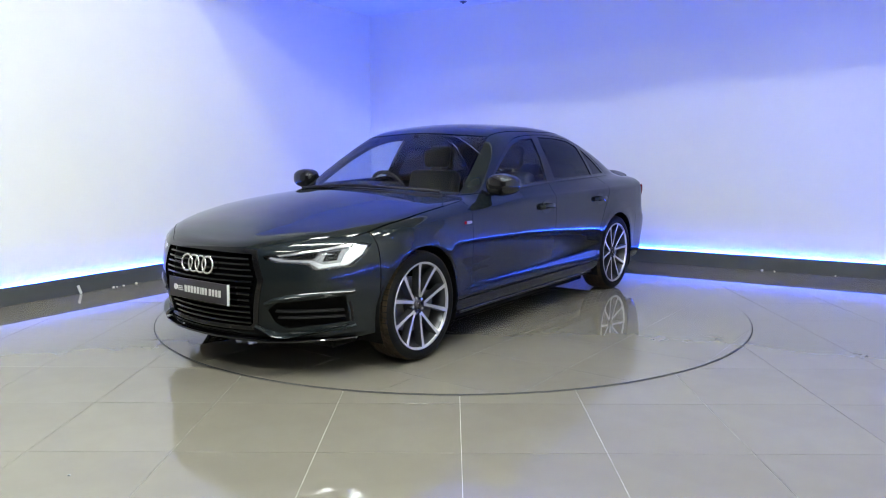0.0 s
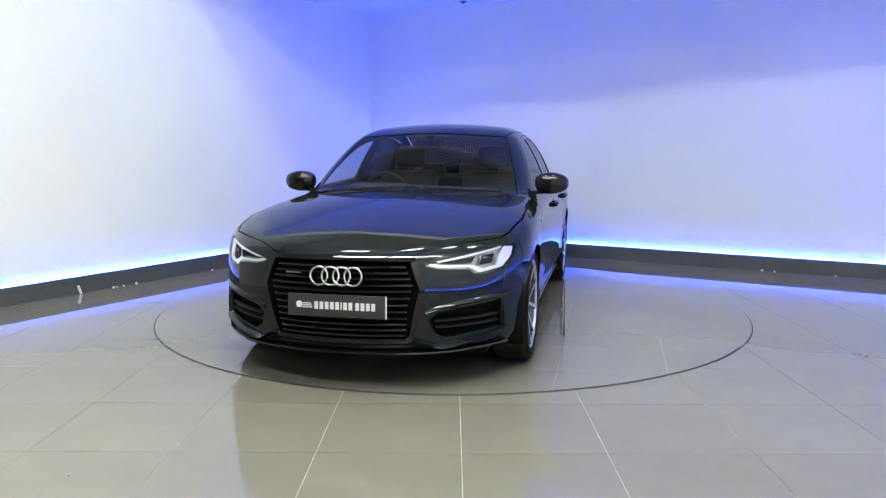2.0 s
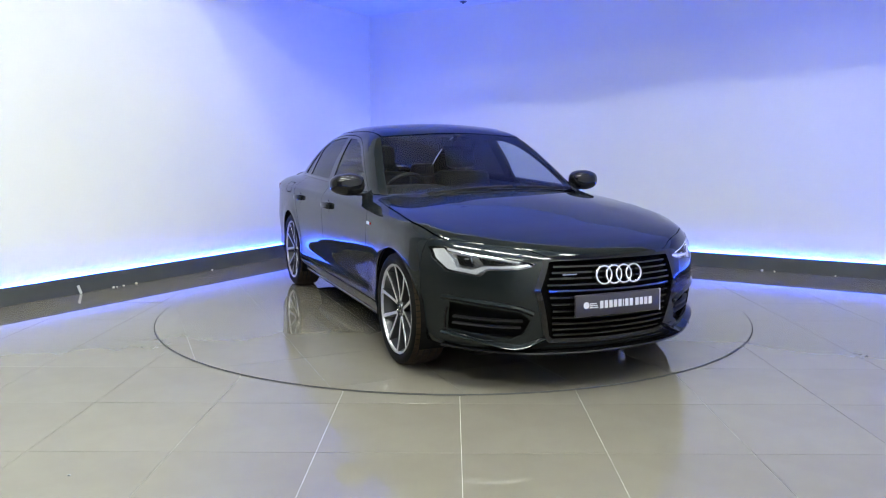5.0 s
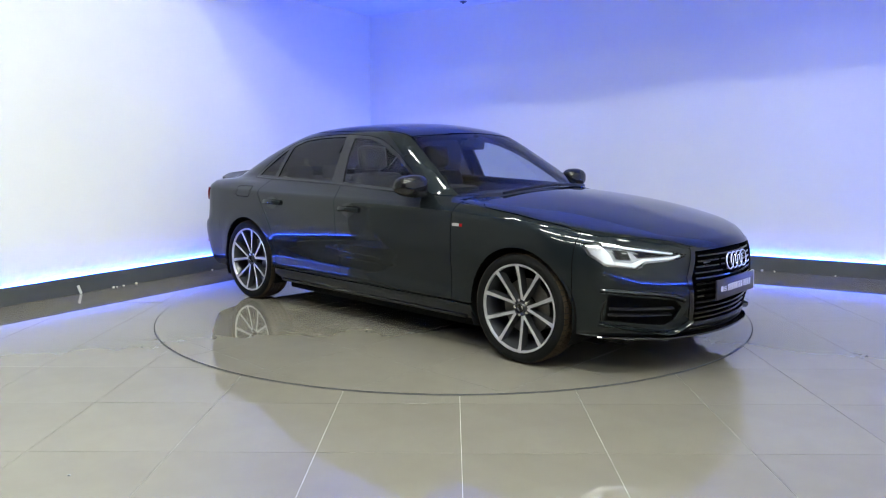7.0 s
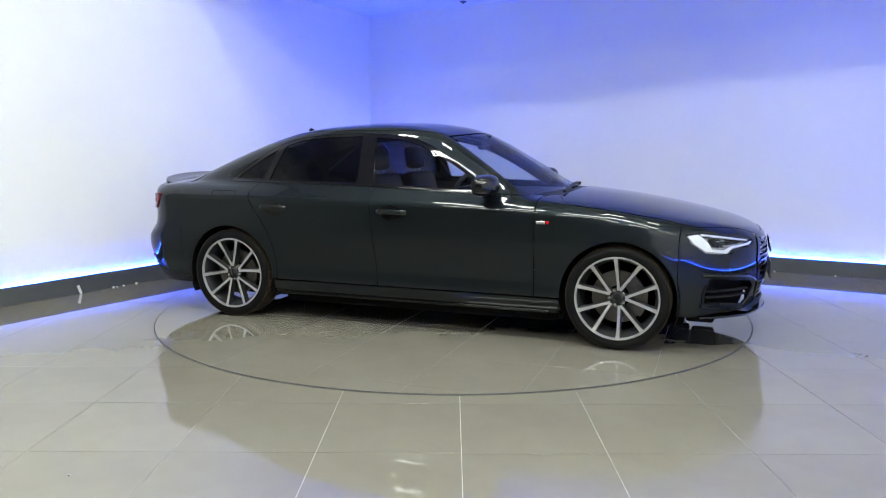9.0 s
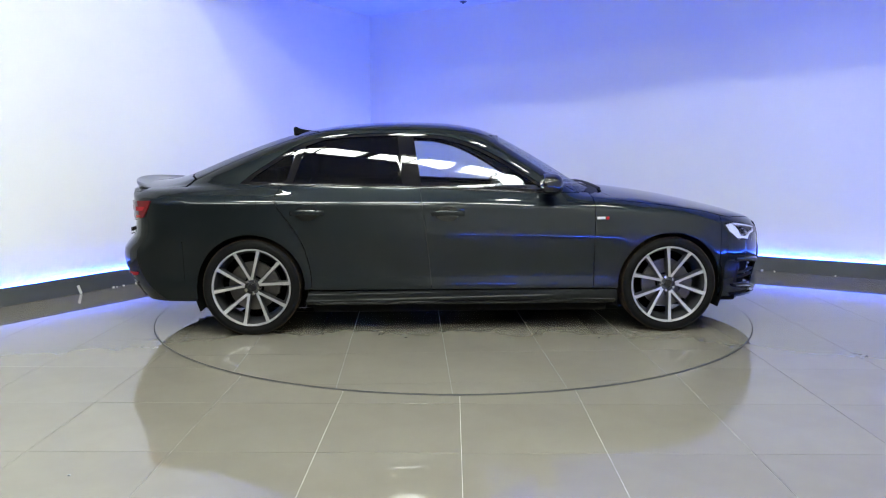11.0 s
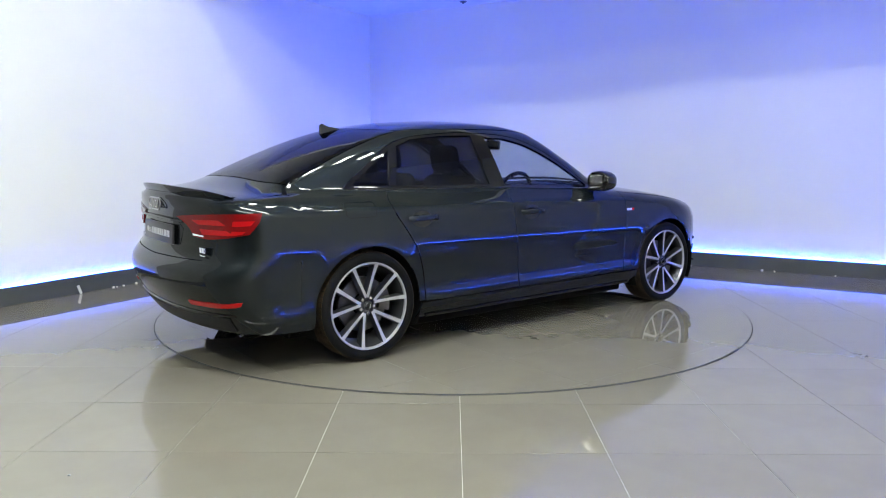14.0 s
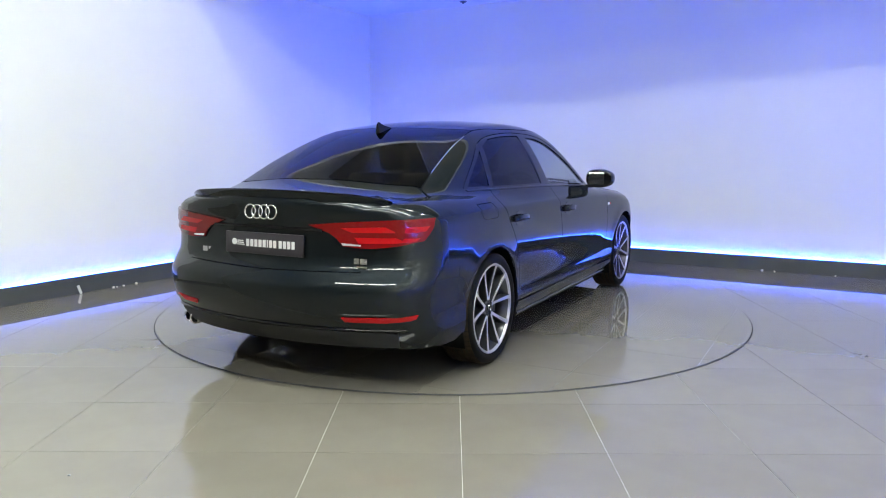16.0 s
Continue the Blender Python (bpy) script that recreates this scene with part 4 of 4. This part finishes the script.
def wheel(x, sd):
    w = new("wheel")
    w.parent = car
    tagged(w, "grey and silver ten-spoke alloy wheel with a low tyre")
    w.matrix_local = pose(x, sd * 0.795, HUB_Z, 0, -15 if x > 0 else 6.5, 0 if sd > 0 else 180)
    if first:
        for o in first["w"].children:
            c = o.copy()
            scene.collection.objects.link(c)
            c.parent = w
        return
    first["w"] = w
    turned(TY, 96, "tyre", RUBBER, w, "black low-profile tyre", smooth=40)
    bm = bmesh.new()
    for row, (y0, y1) in enumerate(((-0.092, -0.058), (-0.050, -0.018), (-0.010, 0.022), (0.030, 0.056), (0.063, 0.092))):
        n = 62
        for i in range(n):
            a0, a1 = 2 * math.pi * (i + 0.5 * (row % 2)) / n, 2 * math.pi * (i + 0.84 + 0.5 * (row % 2)) / n
            vs = []
            for r in (0.318, 0.327):
                for a, y in ((a0, y0), (a1, y0), (a1, y1), (a0, y1)):
                    rr = r - (0.006 if abs(y) > 0.085 and r > 0.32 else 0)
                    vs.append(bm.verts.new((rr * math.cos(a), y, rr * math.sin(a))))
            for f in ((4, 5, 6, 7), (0, 1, 5, 4), (1, 2, 6, 5), (2, 3, 7, 6), (3, 0, 4, 7)):
                bm.faces.new([vs[k] for k in f])
    bmesh.ops.recalc_face_normals(bm, faces=bm.faces)
    part("tread", bm, TREAD, w, "dusty brown tyre tread")
    turned(((0.254, 0.084), (0.262, 0.096), (0.259, 0.1010), (0.251, 0.099), (0.247, 0.088)), 96, "rim_lip", ALLOY, w, "bright machined rim lip")
    turned(((0.2475, 0.0885), (0.238, 0.070), (0.226, 0.03), (0.222, -0.06), (0.24, -0.09)), 72, "rim", ALLOY_DARK, w, "dark grey rim barrel")
    for k in range(10):
        pair, half = k // 2, (1 if k % 2 else -1)
        a0 = radians(90 + 72 * pair + half * 4)
        a1 = radians(90 + 72 * pair + half * 18.0)
        p0 = Vector((0.050 * math.cos(a0), 0, 0.050 * math.sin(a0)))
        p1 = Vector((0.250 * math.cos(a1), 0, 0.250 * math.sin(a1)))
        d = (p1 - p0).normalized()
        e = Vector((-d.z, 0, d.x))
        bm = bmesh.new()
        rows = []
        for f, y, hw in ((0.0, 0.072, 0.011), (0.25, 0.076, 0.0098), (0.6, 0.083, 0.0108), (0.9, 0.092, 0.0125), (1.0, 0.096, 0.016)):
            c = p0.lerp(p1, f)
            rows.append([bm.verts.new(c + e * s * hw * g + Vector((0, yy, 0))) for s, g, yy in ((-1, 1.35, y - 0.045), (-1, 1.0, y - 0.004), (-1, 0.86, y), (1, 0.86, y), (1, 1.0, y - 0.004), (1, 1.35, y - 0.045))])
        for i in range(4):
            for j in range(5):
                f = bm.faces.new((rows[i][j], rows[i][j + 1], rows[i + 1][j + 1], rows[i + 1][j]))
                f.material_index = 0 if j == 2 else 1
        bmesh.ops.recalc_face_normals(bm, faces=bm.faces)
        ob = part("spoke", bm, ALLOY, w)
        ob.data.materials.append(ALLOY_DARK)
    turned(((0.0, 0.074), (0.028, 0.074), (0.031, 0.070), (0.033, 0.060), (0.050, 0.056), (0.054, 0.045), (0.054, 0.0)), 48, "hub", ALLOY_DARK, w, "grey wheel hub")
    turned(((0.0, 0.0765), (0.025, 0.0765), (0.027, 0.074)), 32, "centre_cap", GLOSS, w, "black centre cap")
    turned(((0.016, 0.0768), (0.017, 0.0785), (0.018, 0.0768)), 32, "cap_ring", CHROME, w)
    for k in range(5):
        a = radians(90 + 36 + 72 * k)
        bm = bmesh.new()
        bmesh.ops.create_cone(bm, cap_ends=True, segments=10, radius1=0.010, radius2=0.009, depth=0.022, matrix=pose(0.047 * math.cos(a), 0.056, 0.047 * math.sin(a), 90, 0, 0))
        part("wheel_bolt", bm, CHROME, w)
    turned(((0.07, 0.0), (0.07, 0.012), (0.165, 0.012), (0.165, -0.012), (0.07, -0.012)), 64, "brake_disc", STEEL, w, "steel brake disc")
    bm = bmesh.new()
    for i in range(12):
        a0, a1 = radians(145 + 5 * i), radians(150 + 5 * i)
        vs = [bm.verts.new((r * math.cos(a), y, r * math.sin(a))) for y in (-0.03, 0.034) for a in (a0, a1) for r in (0.105, 0.178)]
        for f in ((4, 5, 7, 6), (0, 4, 6, 2), (1, 3, 7, 5), (0, 2, 3, 1), (0, 1, 5, 4), (2, 6, 7, 3)):
            bm.faces.new([vs[q] for q in f])
    bmesh.ops.remove_doubles(bm, verts=bm.verts, dist=1e-5)
    bmesh.ops.recalc_face_normals(bm, faces=bm.faces)
    part("brake_caliper", bm, STEEL, w, "grey brake caliper")


for x in (HUB_X, -HUB_X):
    for sd in LR:
        wheel(x, sd)
        bm = bmesh.new()
        n = 28
        ring = [[bm.verts.new((x + 0.378 * math.cos(radians(-25 + 230 * i / n)), sd * y, HUB_Z + 0.378 * math.sin(radians(-25 + 230 * i / n)))) for y in (0.50, 0.885)] for i in range(n + 1)]
        for i in range(n):
            bm.faces.new((ring[i][0], ring[i][1], ring[i + 1][1], ring[i + 1][0]))
        bm.faces.new([r[0] for r in ring])
        part("wheel_well", bm, DARK, car, "dark wheel well lining")

# floor pan and cabin
bm = bmesh.new()
add_box(bm, -1.02, -0.76, 0.125, 1.02, 0.76, 0.205, 0.02)
add_box(bm, -1.80, -0.60, 0.125, -1.03, 0.60, 0.30, 0.02)
add_box(bm, -2.14, -0.62, 0.215, -1.81, 0.66, 0.30, 0.02)
add_box(bm, 1.03, -0.60, 0.12, 1.80, 0.60, 0.28, 0.02)
add_box(bm, 1.81, -0.66, 0.165, 1.98, 0.72, 0.26, 0.02)
add_box(bm, 1.99, -0.50, 0.20, 2.12, 0.55, 0.26, 0.02)
part("floor_pan", bm, DARK, car, "dark underbody")
patch("door_lining", "tube", [cat(S((-1.0, 0.32), (0.87, 0.32), line=fine), S((0.87, 0.33), (0.87, 0.92), line=fine), S((0.86, 0.935), (0.62, 0.945), (-0.3, 0.985), (-1.2, 1.0)), S((-1.2, 0.98), (-1.05, 0.6), (-1.0, 0.34)))], LEATHER, car, "dark door lining", off=-0.05, thick=0, sides=LR)
bm = bmesh.new()
add_box(bm, 0.32, -0.70, 0.62, 0.86, 0.70, 0.93, 0.05)
add_box(bm, 0.24, -0.60, 0.80, 0.50, -0.15, 0.985, 0.04)
part("dashboard", bm, MATTE, car, "black dashboard", smooth=40)
bm = bmesh.new()
add_box(bm, -1.95, -0.68, 0.80, -1.45, 0.68, 0.985, 0.03)
part("parcel_shelf", bm, LEATHER, car, "dark parcel shelf", smooth=40)
HEAD = patch("roof_lining", "tube", [both(cat(T((0.20, 0.0), (0.18, 0.3), (0.12, 0.50)), T((-0.2, 0.54), (-0.6, 0.535), (-0.97, 0.50)), T((-1.0, 0.3), (-1.02, 0.0))))], vary(mat("roof_cloth", (0.10, 0.10, 0.10), 0.9), 10, 0.1), car, "grey roof lining", off=-0.03, thick=0)


def seat(y, name, rear=False):
    st = new(name)
    st.parent = car
    bm = bmesh.new()
    w = 0.25
    add_box(bm, -0.27, y - w, 0.34, 0.25, y + w, 0.52, 0.05)
    part("cushion", bm, LEATHER, st, smooth=50)
    bm = bmesh.new()
    add_box(bm, -0.07, -w, 0, 0.06, w, 0.62, 0.05)
    b = part("backrest", bm, LEATHER, st, smooth=50)
    b.matrix_local = pose(-0.25, y, 0.46, 0, -16, 0)
    bm = bmesh.new()
    add_box(bm, -0.05, -0.13, 0.0, 0.05, 0.13, 0.19, 0.045)
    b = part("headrest", bm, LEATHER, st, smooth=50)
    b.matrix_local = pose(-0.43, y, 1.08, 0, -10, 0)
    for s in (-0.05, 0.05):
        bm = bmesh.new()
        bmesh.ops.create_cone(bm, cap_ends=True, segments=10, radius1=0.007, radius2=0.007, depth=0.10)
        b = part("headrest_post", bm, CHROME, st, smooth=50)
        b.matrix_local = pose(-0.425, y + s, 1.06, 0, -10, 0)
    return st


tagged(seat(-0.36, "front_seat"), "black leather front seat")
tagged(seat(0.36, "front_seat"), "black leather front seat")
bm = bmesh.new()
add_box(bm, -1.18, -0.64, 0.34, -0.70, 0.64, 0.52, 0.05)
add_box(bm, -1.42, -0.64, 0.45, -1.20, 0.64, 0.98, 0.06)
for y in (-0.38, 0.0, 0.38):
    add_box(bm, -1.42, y - 0.12, 0.965, -1.32, y + 0.12, 1.10, 0.04)
part("rear_bench", bm, LEATHER, car, "black rear bench seat", smooth=50)
bm = bmesh.new()
rows = []
for i in range(48):
    a = 2 * math.pi * i / 48
    rows.append([bm.verts.new(((0.016 * math.sin(2 * math.pi * j / 10)), (0.172 + 0.016 * math.cos(2 * math.pi * j / 10)) * math.cos(a), (0.172 + 0.016 * math.cos(2 * math.pi * j / 10)) * math.sin(a))) for j in range(10)])
for i in range(48):
    for j in range(10):
        bm.faces.new((rows[i][j], rows[(i + 1) % 48][j], rows[(i + 1) % 48][(j + 1) % 10], rows[i][(j + 1) % 10]))
add_box(bm, -0.03, -0.075, -0.06, 0.02, 0.075, 0.06, 0.015)
add_box(bm, -0.012, -0.165, -0.015, 0.008, 0.165, 0.015, 0.004)
add_box(bm, -0.012, -0.015, -0.165, 0.008, 0.015, 0.0, 0.004)
bmesh.ops.recalc_face_normals(bm, faces=bm.faces)
sw = part("steering_wheel", bm, MATTE, car, "black three-spoke steering wheel", smooth=50)
sw.matrix_local = pose(0.20, -0.37, 0.90, 0, 24, 0)
bm = bmesh.new()
add_box(bm, -0.015, -0.12, -0.035, 0.02, 0.12, 0.035, 0.012)
rm = part("inner_mirror", bm, GLOSS, car, "black inner mirror", smooth=40)
rm.matrix_local = pose(0.28, 0.0, 1.27, 0, 10, 0)
bm = bmesh.new()
add_box(bm, 0.27, -0.02, 1.28, 0.33, 0.02, 1.345, 0.008)
part("mirror_stem", bm, GLOSS, car, "black mirror stem", smooth=40)
# ---- floor tiles and turntable ----
CAR_OFF, TT_OFF = (0.018, -0.097), (0.3, 0.1)
PITCH, X0, Y0, RING = 0.6065, 0.04, -2.985, 2.256


def tile_mesh(name, pts, z0, z1, material, edge=0.0009, drop=0.0003):
    bm = bmesh.new()
    c = Vector((sum(p[0] for p in pts) / len(pts), sum(p[1] for p in pts) / len(pts)))
    lo = [bm.verts.new((x, y, z0)) for x, y in pts]
    hi = [bm.verts.new((x, y, z1 - drop)) for x, y in pts]
    top = []
    for x, y in pts:
        d = Vector((x, y)) - c
        d *= max(0.0, 1 - edge / max(d.length, 1e-6))
        top.append(bm.verts.new((c.x + d.x, c.y + d.y, z1)))
    n = len(pts)
    for i in range(n):
        j = (i + 1) % n
        bm.faces.new((lo[i], lo[j], hi[j], hi[i]))
        bm.faces.new((hi[i], hi[j], top[j], top[i]))
    bm.faces.new(top)
    me = bpy.data.meshes.new(name)
    bm.to_mesh(me)
    bm.free()
    me.materials.append(material)
    return me


g = PITCH / 2 - 0.0011
square = tile_mesh("tile", [(-g, -g), (g, -g), (g, g), (-g, g)], -0.002, 0.002, TILE)
spots = []
for i in range(-22, 24):
    for j in range(-22, 14):
        x, y = X0 + (i + 0.5) * PITCH, Y0 + (j - 1 + 0.5) * PITCH
        a = (x - CX) * RX + (y - CY) * RY
        c = (x - CX) * SX + (y - CY) * SY
        if a < -0.42 or c < -0.42 or a > 7.42 or c > 16.4 or max(math.hypot(x + u, y + v) for u in (-g, g) for v in (-g, g)) < RING - 0.05:
            continue
        spots.append((math.hypot(x - 0.3, y + 0.6), x, y))
spots.sort()
for _, x, y in spots[:290]:
    t = new("tile", square)
    t.parent = base
    t.location = (x, y, 0)

verts, faces = [], []
for _, x, y in spots[290:]:
    k = len(verts)
    verts += [(x - g, y - g, 0.002), (x + g, y - g, 0.002), (x + g, y + g, 0.002), (x - g, y + g, 0.002), (x - g, y - g, -0.002), (x + g, y - g, -0.002), (x + g, y + g, -0.002), (x - g, y + g, -0.002)]
    faces += [(k, k + 1, k + 2, k + 3), (k, k + 4, k + 5, k + 1), (k + 1, k + 5, k + 6, k + 2), (k + 2, k + 6, k + 7, k + 3), (k + 3, k + 7, k + 4, k)]
far = bpy.data.meshes.new("far_tiles")
far.from_pydata(verts, [], faces)
far.materials.append(TILE)
o = new("far_tiles", far)
o.parent = base
tagged(o, kind="stuff")

turntable = new("turntable")
tagged(turntable, "round tiled turntable set flush into the floor", "turntable")


def circle(r, n=128):
    return [(r * math.cos(2 * math.pi * i / n), r * math.sin(2 * math.pi * i / n)) for i in range(n)]


part("rim_gap", prism(circle(RING), 0.0, 0.0035), BLACK, turntable, "thin black joint round the turntable")
part("disc", prism(circle(RING - 0.007), 0.0, 0.0074), SKIRT, turntable, "grey turntable disc")


def clip_circle(pts, r, n=128):
    for i in range(n):
        a = 2 * math.pi * (i + 0.5) / n
        nx, ny = math.cos(a), math.sin(a)
        d = r * math.cos(math.pi / n)
        out = []
        for k in range(len(pts)):
            p, q = pts[k], pts[(k + 1) % len(pts)]
            dp, dq = p[0] * nx + p[1] * ny - d, q[0] * nx + q[1] * ny - d
            if dp <= 0:
                out.append(p)
            if (dp < 0) != (dq < 0):
                f = dp / (dp - dq)
                out.append((p[0] + f * (q[0] - p[0]), p[1] + f * (q[1] - p[1])))
        pts = out
        if len(pts) < 3:
            return []
    return pts


g = PITCH / 2 - 0.0009
for i in range(-5, 5):
    for j in range(-5, 5):
        x, y = (i + TT_OFF[0]) * PITCH, (j + TT_OFF[1]) * PITCH
        pts = clip_circle([(x - g, y - g), (x + g, y - g), (x + g, y + g), (x - g, y + g)], RING - 0.008)
        if len(pts) < 3:
            continue
        t = new("tile", tile_mesh("tile", pts, 0.004, 0.008, TILE, 0.0006, 0.0001))
        t.parent = turntable


def motions():
    turn = [-125.28, -113.95, -102.14, -90.12, -78.07, -66.09, -54.25, -42.58, -31.05, -19.62, -8.23, 3.18, 14.69, 26.36, 38.22, 50.29, 62.56]
    rows, rows_car = [], []
    for t, a in enumerate(turn):
        spin = pose(0, 0, 0, 0, 0, a)
        rows.append((float(t), spin))
        rows_car.append((float(t), spin @ pose(CAR_OFF[0], CAR_OFF[1], 0.008)))
    walk(turntable, rows)
    walk(car, rows_car)


motions()
